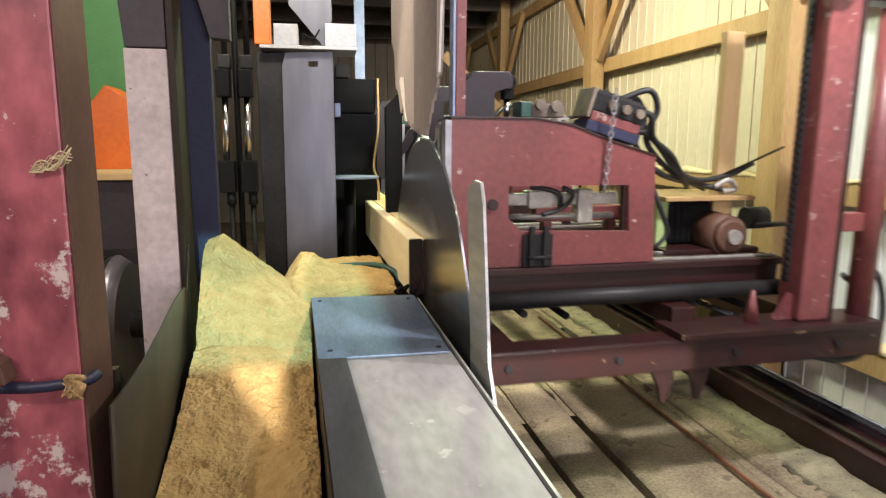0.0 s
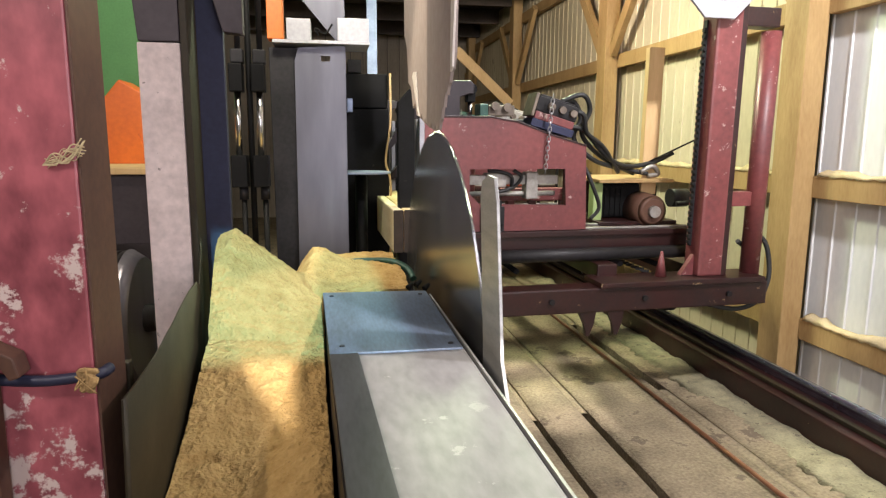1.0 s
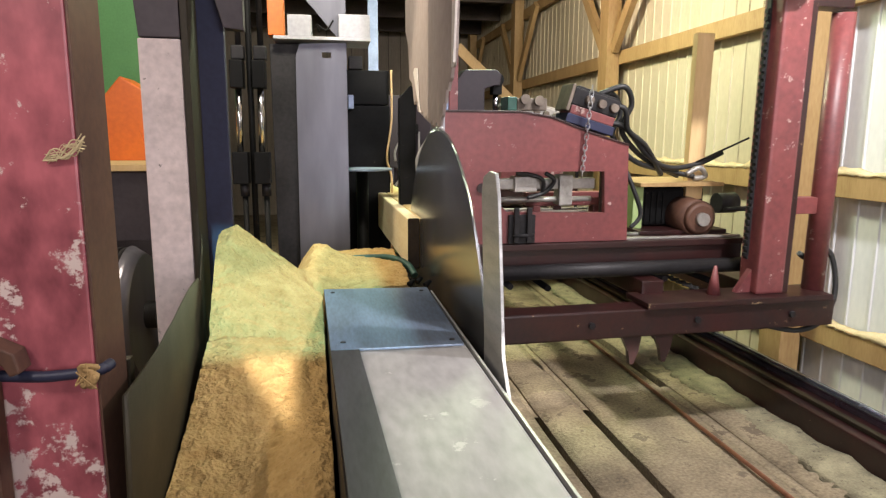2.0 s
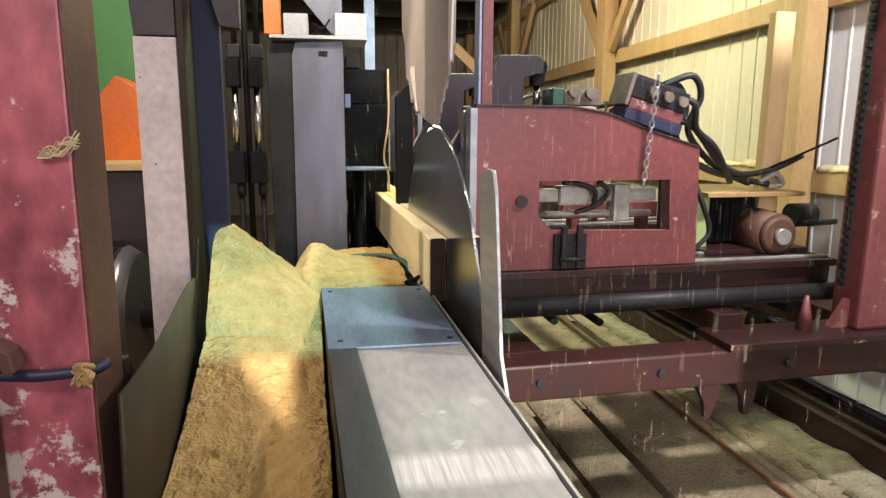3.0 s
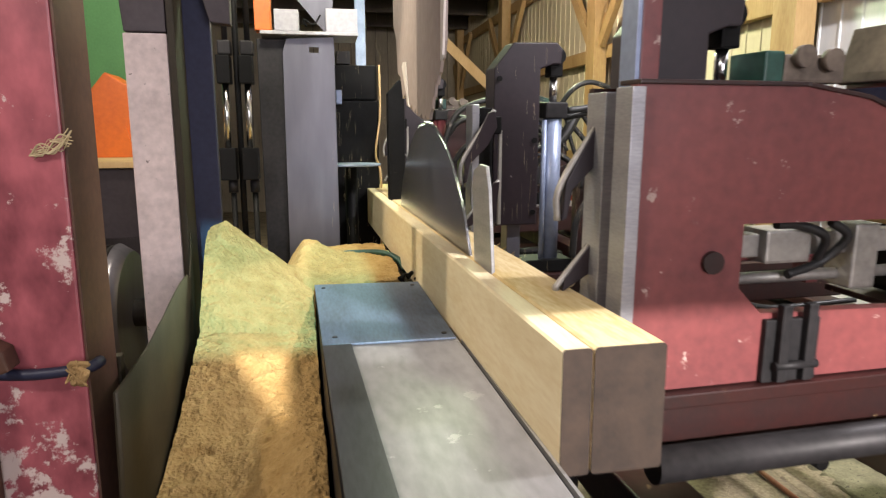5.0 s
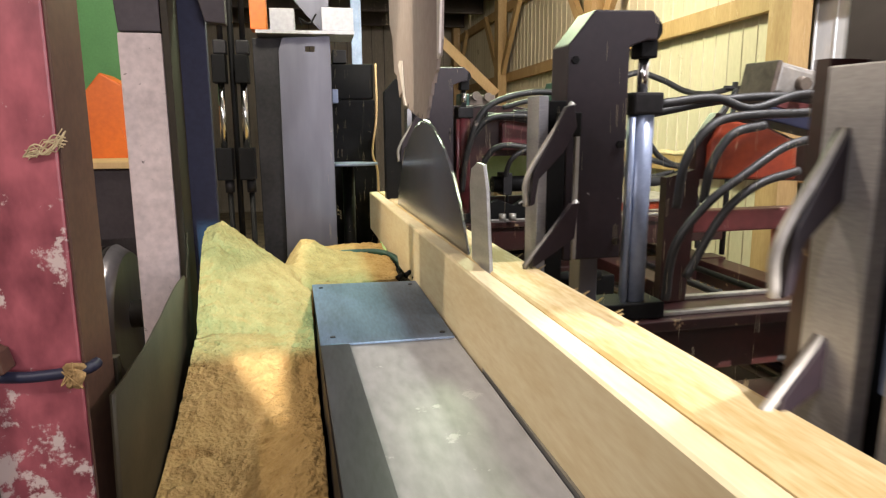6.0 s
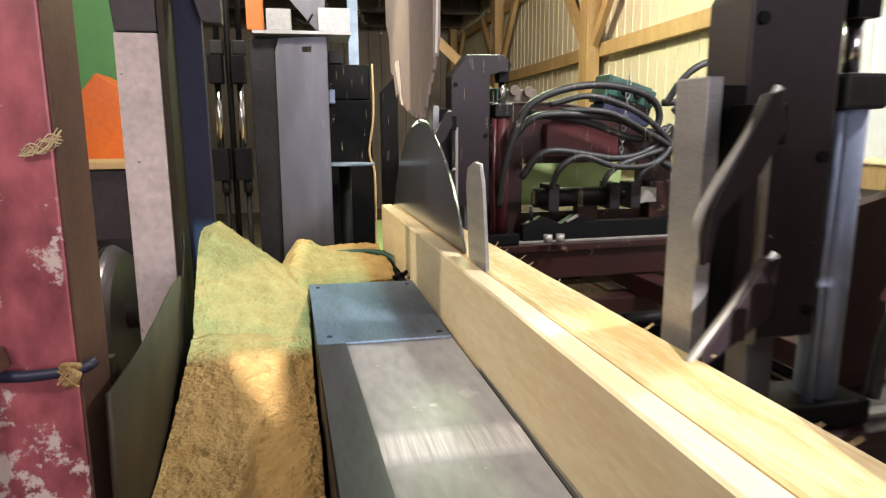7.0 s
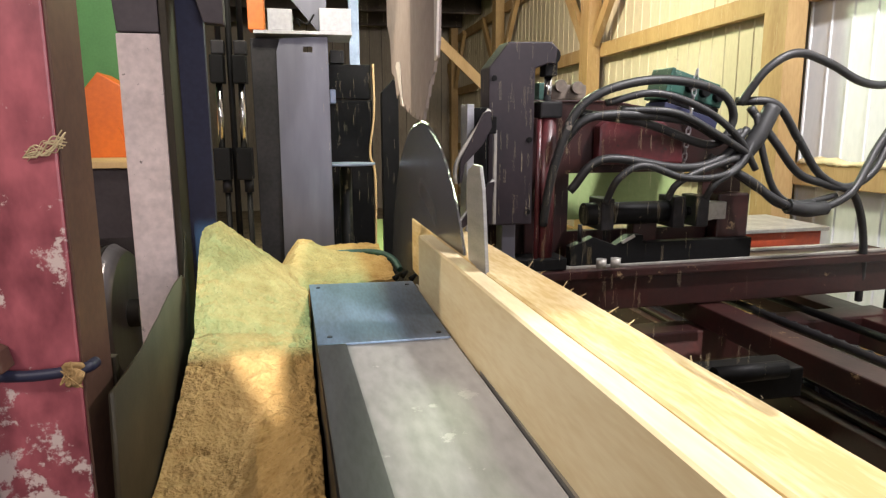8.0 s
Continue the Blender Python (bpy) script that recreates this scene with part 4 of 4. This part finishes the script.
    small = join(box(0.80, 0.93, off + 0.06, off + 0.16, 1.345, 1.395, 0.006), rod((0.83, off + 0.055, 1.39), (0.83, off + 0.04, 1.39), 0.02), rod((0.89, off + 0.055, 1.385), (0.89, off + 0.04, 1.385), 0.02))
    part("small_valve", small, DUSTY, parent)
    part("valve_cover", box(0.76, 0.80, off + 0.06, off + 0.16, 1.345, 1.40, 0.004), TEAL, parent, "green valve cover")
    hex_chain((1.085 + shift, off - 0.03, 1.445), (1.065 + shift, off - 0.012, 1.08), parent)


headblock(0.0, carriage, RED, GREY_DARK, True)
headblock(0.92, carriage, BLUE_STEEL, PALE_METAL, False, True)
headblock(2.48, carriage, RED_GREASY, TEAL, False)
part("knee_mast", box(0.515, 0.552, 0.06, 0.12, 1.34, 2.3, 0.004), RED, carriage)
part("mast_edge", box(0.504, 0.512, 0.055, 0.11, 1.0, 2.3, 0.001), BLUE_STEEL, carriage)
part("plate_edge", box(0.458, 0.4815, -0.025, 0.03, 0.83, 1.33, 0.002), SLIDE, carriage)

# frame
part("front_beam", box(0.50, 2.13, -0.27, -0.15, 0.46, 0.575, 0.008), RED_DARK, carriage)
part("front_beam_top", box(1.25, 2.10, -0.29, -0.10, 0.575, 0.60, 0.004), RED_DARK, carriage)
for y in (0.9, 2.45, 3.1):
    part("cross_beam", box(0.50, 2.13, y, y + 0.12, 0.46, 0.575, 0.008), RED_DARK, carriage)
part("inner_sill", box(0.55, 0.68, -0.14, 3.2, 0.46, 0.57, 0.006), RED_DARK, carriage)
part("outer_sill", box(1.96, 2.10, -0.14, 3.2, 0.46, 0.57, 0.006), RED_DARK, carriage)
part("middle_sill", box(1.30, 1.40, -0.14, 3.2, 0.58, 0.655, 0.006), RED_DARK, carriage)
for y in (0.65, 1.7, 3.0):
    for x in (0.635, 2.155):
        wheel = part("wheel", join(rod((x - 0.03, y, 0.296), (x + 0.03, y, 0.296), 0.125, sides=32), rod((x - 0.05, y, 0.296), (x - 0.031, y, 0.296), 0.05)), GREY_DARK, carriage)
        part("wheel_bracket", plate([(y - 0.1, 0.465), (y + 0.1, 0.465), (y + 0.03, 0.26), (y - 0.03, 0.26)], x - 0.062, x - 0.05, "x"), RED_DARK, carriage)
for x in (1.16, 1.30):
    part("hanging_foot", plate([(x, 0.462), (x + 0.085, 0.462), (x + 0.075, 0.40), (x + 0.055, 0.345), (x + 0.04, 0.345), (x + 0.03, 0.40)], -0.26, -0.235, "y"), RED_DARK, carriage)

# uprights at the outer end
part("upright", box(1.765, 1.895, -0.24, -0.12, 0.601, 1.90, 0.012), RED, carriage, "scuffed red square upright")
# strip in darker red, stands for the upright's shaded side
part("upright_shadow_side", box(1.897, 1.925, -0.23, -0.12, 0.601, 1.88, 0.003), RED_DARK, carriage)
part("outer_upright", rod((2.09, -0.18, 0.58), (2.09, -0.18, 1.74), 0.045, sides=20), RED, carriage, "round red pipe upright")
part("top_bar", box(1.90, 2.10, -0.22, -0.12, 1.755, 1.84, 0.005), RED_DARK, carriage)
part("middle_bar", box(1.93, 2.05, -0.20, -0.15, 0.93, 1.00, 0.004), RED, carriage)
part("upright_gusset", plate([(1.70, 0.602), (1.765, 0.602), (1.765, 0.70)], -0.20, -0.17, "y"), RED, carriage)
part("rack_strip", join(*[box(1.748, 1.764, -0.17, -0.15, 0.75 + 0.028 * k, 0.765 + 0.028 * k, 0) for k in range(36)], box(1.756, 1.764, -0.172, -0.148, 0.74, 1.78, 0)), GREY_DARK, carriage)
part("indicator_peg", rod((1.60, -0.19, 0.60), (1.60, -0.19, 0.72), 0.028, 0.006, 10), RED, carriage)
dial = [(1.74 + 0.19 * math.cos(radians(22.5 + 45 * k)), 1.945 + 0.19 * math.sin(radians(22.5 + 45 * k))) for k in range(8)]
sign = part("dial_plate", plate(dial, -0.29, -0.275, "y", bevel=0.003), WHITE, carriage, "white eight-sided dial plate")
part("dial_ring", join(*[beam((1.74 + 0.10 * math.cos(radians(a)), -0.2915, 1.945 + 0.10 * math.sin(radians(a))), (1.74 + 0.10 * math.cos(radians(a + 8)), -0.2915, 1.945 + 0.10 * math.sin(radians(a + 8))), 0.003, 0.006, 0) for a in range(0, 360, 12)]), GREY, sign)
part("stud_board", box(1.70, 1.785, 0.22, 0.26, 0.95, 1.705, 0.003), LUMBER_PALE, carriage, "upright pale board")

# motor and pump
part("motor_base", box(1.42, 1.86, 0.12, 0.55, 0.803, 0.82, 0.003), RED_DARK, carriage)
part("motor_shelf", box(1.42, 1.84, 0.14, 0.50, 1.018, 1.036, 0.003), LUMBER, carriage)
part("shelf_leg", box(1.42, 1.47, 0.20, 0.26, 0.82, 1.018, 0.003), LIME, carriage)
motor = part("motor_case", box(1.48, 1.81, 0.24, 0.48, 0.825, 1.005, 0.02), BLACK, carriage)
part("motor_end", join(rod((1.70, 0.10, 0.875), (1.70, 0.25, 0.875), 0.082, 0.092, 32), rod((1.70, 0.085, 0.875), (1.70, 0.10, 0.875), 0.060, 0.080, 32)), RED_SIDE, motor, "rusty brown motor end")
part("motor_shaft", rod((1.70, 0.06, 0.875), (1.70, 0.086, 0.875), 0.03, sides=18), PALE_METAL, motor)
part("motor_fins", join(*[box(1.50 + 0.03 * k, 1.512 + 0.03 * k, 0.232, 0.2395, 0.84, 0.985, 0.001) for k in range(4)]), BLACK, motor)
part("pump", join(rod((1.92, 0.3, 0.92), (2.02, 0.3, 0.92), 0.05), rod((1.90, 0.2, 0.90), (2.05, 0.2, 0.905), 0.012)), GREY_DARK, carriage)
part("tank", box(1.66, 2.14, 2.86, 3.2, 0.72, 0.82, 0.01), RED_ORANGE, carriage, "orange-brown low tank")
part("tank_lid", box(1.64, 2.16, 2.84, 3.22, 0.822, 0.838, 0.003), PALE_METAL, carriage)
part("red_crossbar", join(box(1.05, 1.50, 0.62, 0.68, 0.88, 0.95, 0.005), box(1.09, 1.13, 0.62, 0.68, 0.803, 0.88, 0.003), box(1.42, 1.46, 0.62, 0.68, 0.803, 0.88, 0.003)), RED, carriage)
# added panel, stands for the lit green boards seen through the opening
part("lime_backdrop", box(0.75, 1.45, 2.90, 2.93, 0.90, 1.15, 0.003), LIME, carriage, "added light green panel for the lit boards behind")

# hoses
def hoses(name, lines, r, mat=RUBBER, label=""):
    for line in lines:
        part(name, hose_mesh(line, r), mat, carriage, label)


hoses("hose", [
    [(1.18, 0.10, 1.42), (1.28, 0.08, 1.45), (1.33, 0.10, 1.38), (1.30, 0.12, 1.28), (1.36, 0.14, 1.20), (1.50, 0.20, 1.12), (1.66, 0.24, 1.06)],
    [(1.18, 0.12, 1.40), (1.25, 0.12, 1.42), (1.30, 0.14, 1.34), (1.27, 0.14, 1.24), (1.40, 0.16, 1.13), (1.62, 0.22, 1.08), (1.72, 0.2, 1.06)],
    [(1.17, 0.08, 1.37), (1.27, 0.05, 1.36), (1.31, 0.08, 1.27), (1.42, 0.12, 1.20), (1.55, 0.2, 1.07)],
    [(1.20, 0.09, 1.30), (1.30, 0.09, 1.28), (1.46, 0.15, 1.15), (1.60, 0.2, 1.10), (1.76, 0.22, 1.12), (1.86, 0.2, 1.17)]], 0.012)
hoses("hose", [[(0.80, 0.04, 1.09), (0.86, 0.05, 1.085), (0.92, 0.05, 1.06), (0.93, 0.08, 1.0)], [(0.93, 0.05, 1.09), (0.97, 0.05, 1.06), (0.94, 0.07, 1.01), (0.86, 0.07, 0.985)]], 0.009)
hoses("hose", [
    [(0.79, 0.98, 1.31), (0.95, 1.0, 1.325), (1.05, 0.99, 1.30), (1.20, 1.0, 1.335), (1.40, 1.0, 1.33)],
    [(0.80, 1.02, 1.29), (0.98, 1.02, 1.32), (1.16, 1.02, 1.33), (1.36, 1.03, 1.31)],
    [(0.82, 0.93, 1.07), (0.83, 0.92, 1.18), (0.88, 0.92, 1.25), (0.97, 0.94, 1.28), (1.2, 0.96, 1.29)],
    [(0.89, 0.93, 1.08), (0.90, 0.92, 1.17), (0.95, 0.92, 1.24), (1.05, 0.94, 1.26)],
    [(0.80, 0.92, 0.85), (0.81, 0.91, 0.98), (0.88, 0.90, 1.08), (0.98, 0.90, 1.15), (1.10, 0.92, 1.21), (1.22, 0.94, 1.23)],
    [(0.85, 0.92, 0.90), (0.93, 0.91, 1.05), (1.02, 0.91, 1.12), (1.15, 0.93, 1.15)]], 0.011)
hoses("hose", [
    [(0.720, 2.50, 0.95), (0.740, 2.46, 1.15), (0.820, 2.44, 1.33), (1.045, 2.44, 1.40), (1.290, 2.46, 1.37), (1.370, 2.48, 1.28), (1.290, 2.48, 1.20), (1.045, 2.48, 1.27), (0.820, 2.48, 1.30)],
    [(0.760, 2.48, 1.20), (0.861, 2.45, 1.29), (1.160, 2.45, 1.28), (1.310, 2.45, 1.22), (1.390, 2.46, 1.24)],
    [(0.800, 2.48, 1.06), (0.892, 2.44, 1.16), (1.160, 2.43, 1.13), (1.310, 2.44, 1.16), (1.410, 2.46, 1.25)],
    [(1.390, 2.48, 1.33), (1.450, 2.44, 1.44), (1.550, 2.43, 1.49), (1.690, 2.44, 1.46), (1.830, 2.46, 1.41), (1.988, 2.51, 1.40), (2.160, 2.55, 1.43)],
    [(1.390, 2.50, 1.34), (1.510, 2.46, 1.33), (1.610, 2.46, 1.22), (1.710, 2.46, 1.10), (1.830, 2.46, 1.05), (1.935, 2.46, 1.10), (2.021, 2.48, 1.22), (2.160, 2.52, 1.42)],
    [(1.430, 2.48, 1.32), (1.530, 2.46, 1.20), (1.630, 2.46, 1.10), (1.750, 2.46, 1.06), (1.869, 2.46, 1.02), (1.955, 2.48, 0.85), (1.988, 2.50, 0.62)],
    [(1.340, 2.48, 1.14), (1.470, 2.44, 1.05), (1.590, 2.43, 0.99), (1.710, 2.44, 0.98), (1.830, 2.44, 1.03), (1.909, 2.46, 1.12), (1.975, 2.48, 1.20), (2.153, 2.50, 1.42)],
    [(1.290, 2.48, 1.16), (1.430, 2.44, 1.08), (1.550, 2.44, 1.0), (1.690, 2.45, 1.0)]], 0.014)
part("hose_wrap", hose_mesh([(1.570, 2.43, 0.995), (1.650, 2.43, 0.98), (1.730, 2.44, 0.983)], 0.026), RUBBER, carriage, "black taped hose wrap")
part("hose_wrap", (hose_mesh([(1.380, 2.46, 1.14), (1.440, 2.45, 1.22), (1.500, 2.46, 1.32)], 0.03)), RUBBER, carriage, "black taped hose wrap")
hoses("hose", [
    [(0.90, 2.46, 1.33), (1.05, 2.43, 1.36), (1.22, 2.42, 1.31), (1.36, 2.43, 1.22), (1.44, 2.44, 1.12)],
    [(0.92, 2.47, 1.02), (0.94, 2.43, 1.10), (1.02, 2.42, 1.14), (1.16, 2.41, 1.10), (1.32, 2.42, 1.11), (1.43, 2.44, 1.20)],
    [(0.95, 2.46, 1.31), (1.12, 2.42, 1.30), (1.28, 2.42, 1.23), (1.40, 2.43, 1.17)],
    [(1.12, 2.44, 1.03), (1.14, 2.42, 1.08), (1.22, 2.42, 1.12), (1.36, 2.43, 1.16)],
    [(1.26, 2.44, 1.03), (1.28, 2.42, 1.08), (1.36, 2.42, 1.13), (1.43, 2.44, 1.22)],
    [(1.44, 2.46, 1.30), (1.46, 2.44, 1.18), (1.52, 2.44, 1.05), (1.62, 2.45, 1.00), (1.80, 2.47, 1.02)]], 0.0115)
hoses("hose", [[(2.10, -0.16, 0.80), (2.17, -0.18, 0.74), (2.19, -0.20, 0.58), (2.14, -0.2, 0.46), (2.02, -0.2, 0.42), (1.85, -0.18, 0.45)],
               [(2.04, -0.14, 0.75), (2.13, -0.12, 0.68), (2.12, -0.1, 0.55), (2.0, -0.1, 0.48)]], 0.012)
part("hose_hanger", join(rod((2.16, 2.53, 0.57), (2.16, 2.53, 1.46), 0.014), rod((2.10, 2.53, 1.43), (2.20, 2.53, 1.43), 0.012)), GREY_DARK, carriage)
# pipes, bolts and clutter low on the frame
for x, z, m in ((0.78, 0.615, GREY_DARK), (0.95, 0.60, BLACK), (1.50, 0.62, GREY_DARK), (1.72, 0.605, BLACK)):
    part("pipe", rod((x, 0.02, z), (x + 0.03, 3.1, z), 0.014, sides=12), m, carriage)
for x in (0.62, 1.02, 1.48, 1.92):
    part("beam_bolt", rod((x, -0.283, 0.52), (x, -0.27, 0.52), 0.014, sides=6), GREY_DARK, carriage)
for y in (0.5, 1.9, 2.75):
    part("saddle", join(box(0.86, 1.20, y, y + 0.10, 0.58, 0.66, 0.006), rod((0.92, y - 0.02, 0.67), (1.12, y - 0.02, 0.67), 0.022)), BLACK, carriage)
part("feed_chain", join(*[hose_mesh([(1.58, -0.1 + 0.05 * k, 0.60), (1.60, -0.08 + 0.05 * k, 0.602), (1.58, -0.06 + 0.05 * k, 0.60), (1.56, -0.08 + 0.05 * k, 0.602), (1.58, -0.1 + 0.05 * k, 0.60)], 0.006, 5, 3) for k in range(60)]), GREY_DARK, carriage)
hoses("hose", [[(1.10, 0.95, 0.66), (1.3, 0.85, 0.70), (1.55, 0.9, 0.64), (1.8, 0.8, 0.68)],
               [(1.32, 0.10, 1.10), (1.36, 0.08, 1.0), (1.40, 0.09, 0.90), (1.36, 0.1, 0.84)]], 0.010)
part("tie_bundle", hose_mesh([(1.68, 0.20, 1.07), (1.74, 0.19, 1.10), (1.78, 0.2, 1.06), (1.72, 0.2, 1.05)], 0.012, 6, 6), PALE_METAL, carriage, "pale cable tie bundle")
part("steel_rope", rod((1.70, 0.24, 1.10), (1.92, 0.1, 1.24), 0.005, sides=6), GREY_DARK, carriage)


# ---- timber on the carriage ----
def sawn(x0, x1, y0, y1, z0, z1, seed):
    """A squared timber whose faces waver a little along its length."""
    bm = bmesh.new()
    n = 60
    rows = []
    for j in range(n + 1):
        y = y0 + (y1 - y0) * j / n
        w = [0.0012 * noise.noise((y * 4, seed, k)) for k in range(4)]
        c = 0.004
        rows.append([bm.verts.new(p) for p in ((x0 + w[0], y, z0 + c), (x0 + w[0], y, z1 - c), (x0 + c + w[0], y, z1 + w[1]), (x1 - c + w[2], y, z1 + w[1]),
                                               (x1 + w[2], y, z1 - c), (x1 + w[2], y, z0 + c), (x1 - c + w[2], y, z0 + w[3]), (x0 + c + w[0], y, z0 + w[3]))])
    for a, b in zip(rows, rows[1:]):
        for k in range(8):
            bm.faces.new((a[k], a[(k + 1) % 8], b[(k + 1) % 8], b[k]))
    bm.faces.new(rows[0][::-1])
    bm.faces.new(rows[-1])
    return bm


log = holder("sawn_timber", "long squared yellow timber clamped on the carriage", "timber")
part("body", sawn(0.3485, 0.4555, -0.212, 2.75, 0.777, 0.961, 1), TIMBER, log)
part("end_grain", sawn(0.3487, 0.4553, -0.215, -0.211, 0.7772, 0.9608, 1), END_GRAIN, log, "dark weathered end grain")
slab = holder("sawn_board", "pale freshly sawn board coming off the timber", "board")
part("body", sawn(0.303, 0.3462, -0.212, 2.75, 0.777, 0.961, 2), TIMBER_FACE, slab)
part("end_grain", sawn(0.3032, 0.346, -0.215, -0.211, 0.7772, 0.9608, 2), END_GRAIN, slab, "dark weathered end grain")
rng = random.Random(4)
for k in range(26):
    y = rng.uniform(0.0, 2.7)
    s = 0.004 + 0.010 * rng.random()
    part("splinter", rod((0.454, y, 0.959), (0.454 + s, y + rng.uniform(-0.01, 0.01), 0.959 + 0.9 * s), 0.0014, 0.0004, 5), TIMBER, log)


RUN = Matrix.Translation((0.40, 1.6, 0.88)) @ pose(0, 0, 0, 1.15, 0, 2.3) @ Matrix.Translation((-0.40, -1.6, -0.88))
CUT = Matrix.Translation((0.303, 1.05, 0.88)) @ pose(0, 0, 0, 0.1, 0, 1.2) @ Matrix.Translation((-0.303, -1.05, -0.88))



def chips(n, seed):
    """Slivers of sawdust thrown up by the blade, scattered in the air."""
    rng = random.Random(seed)
    bm = bmesh.new()
    for _ in range(n):
        far = rng.random() < 0.25
        p = Vector((rng.uniform(0.05, 0.34), rng.uniform(2.75, 2.95), rng.uniform(-0.6, 0.6))) if far else Vector((rng.uniform(0.36, 1.0), rng.uniform(0.95, 2.0), rng.uniform(-0.6, 0.6)))
        d = Vector((rng.uniform(-1, 1), rng.uniform(-1, 1), rng.uniform(-1, 1))).normalized() * rng.uniform(0.0012, 0.005)
        rod(p - d, p + d, rng.uniform(0.0005, 0.0013), sides=4, bm=bm)
    return bm


SPRAY = []
spray_meshes = [mesh_of("spray", chips(420, k), TIMBER_FACE) for k in range(4)]
for k in range(17):
    SPRAY.append(tagged(new("sawdust_spray", spray_meshes[k % 4]), "pale sawdust slivers flying off the saw blade", "sawdust", kind="stuff"))


def motions():
    """Carriage: back to its far stop, then forward through the saw."""
    run = [(0.0, 2.223), (0.1, 2.40), (0.2, 2.555), (0.3, 2.68), (0.4, 2.77), (0.5, 2.838), (0.6, 2.89), (0.7, 2.928), (0.8, 2.952), (0.9, 2.962), (1.0, 2.959), (1.1, 2.943), (1.2, 2.917), (1.3, 2.88), (1.4, 2.838), (1.5, 2.793),
           (1.7, 2.70), (2.25, 2.42), (2.8, 2.135), (3.0, 2.035), (3.5, 1.79), (4.0, 1.53), (4.5, 1.265), (4.7, 1.155), (5.25, 0.865), (5.8, 0.57), (6.0, 0.455), (6.5, 0.165), (7.0, -0.13), (7.3, -0.305), (7.5, -0.41), (7.7, -0.49), (8.0, -0.57)]
    rows = [(t, RUN @ pose(0, y, 0)) for t, y in run]
    walk(bpy.data.objects["log_carriage"], rows)
    walk(bpy.data.objects["sawn_timber"], [(t, CUT @ pose(0, y, 0)) for t, y in run])
    free = [(7.4, -0.37), (7.5, -0.44), (7.6, -0.52), (7.7, -0.62), (7.8, -0.73), (7.9, -0.84), (8.0, -0.95)]
    # the board spreads a little from the timber once the splitter has passed
    walk(bpy.data.objects["sawn_board"], [(t, CUT @ pose(-0.002 * ease((t - 4.5) / 1.5), y, 0)) for t, y in [r for r in run if r[0] < 7.35] + free])
    for k, ob in enumerate(SPRAY):
        t = 1.5 + 0.34 * k
        land = t + 2.5
        fall = [(0.0, 3.78), (t, 3.78)] + ([(land, -1.3), (8.0, -1.3)] if land < 7.9 else [(8.0, 3.78 - 2.03 * (8.0 - t))])
        walk(ob, [(u, pose(0.02 * (k % 3), 0.06 * (k % 4), z, 0, 0, 0)) for u, z in fall])
    # the blade turns towards the camera at its top
    walk(bpy.data.objects["circular_saw"], [(k / 30, pose(0.3335, 2.041, 0.612) @ pose(0, 0, 0, 0, 0, 1.1) @ pose(0, 0, 0, 81 * k)) for k in range(241)])
    # the splice goes round with the belt, back along its underside
    loop = []
    for k in range(241):
        s = (2.2 * (k / 30 - 0.2) + 0.84) % 2.95
        y, z = (1.92 - s, 0.7972) if s < 1.475 else (0.445 + s - 1.475, 0.7855)
        loop.append((k / 30, pose(0.180 - 0.025 * (y - 1.2), y, z)))
    walk(bpy.data.objects["belt_splice"], loop)


motions()
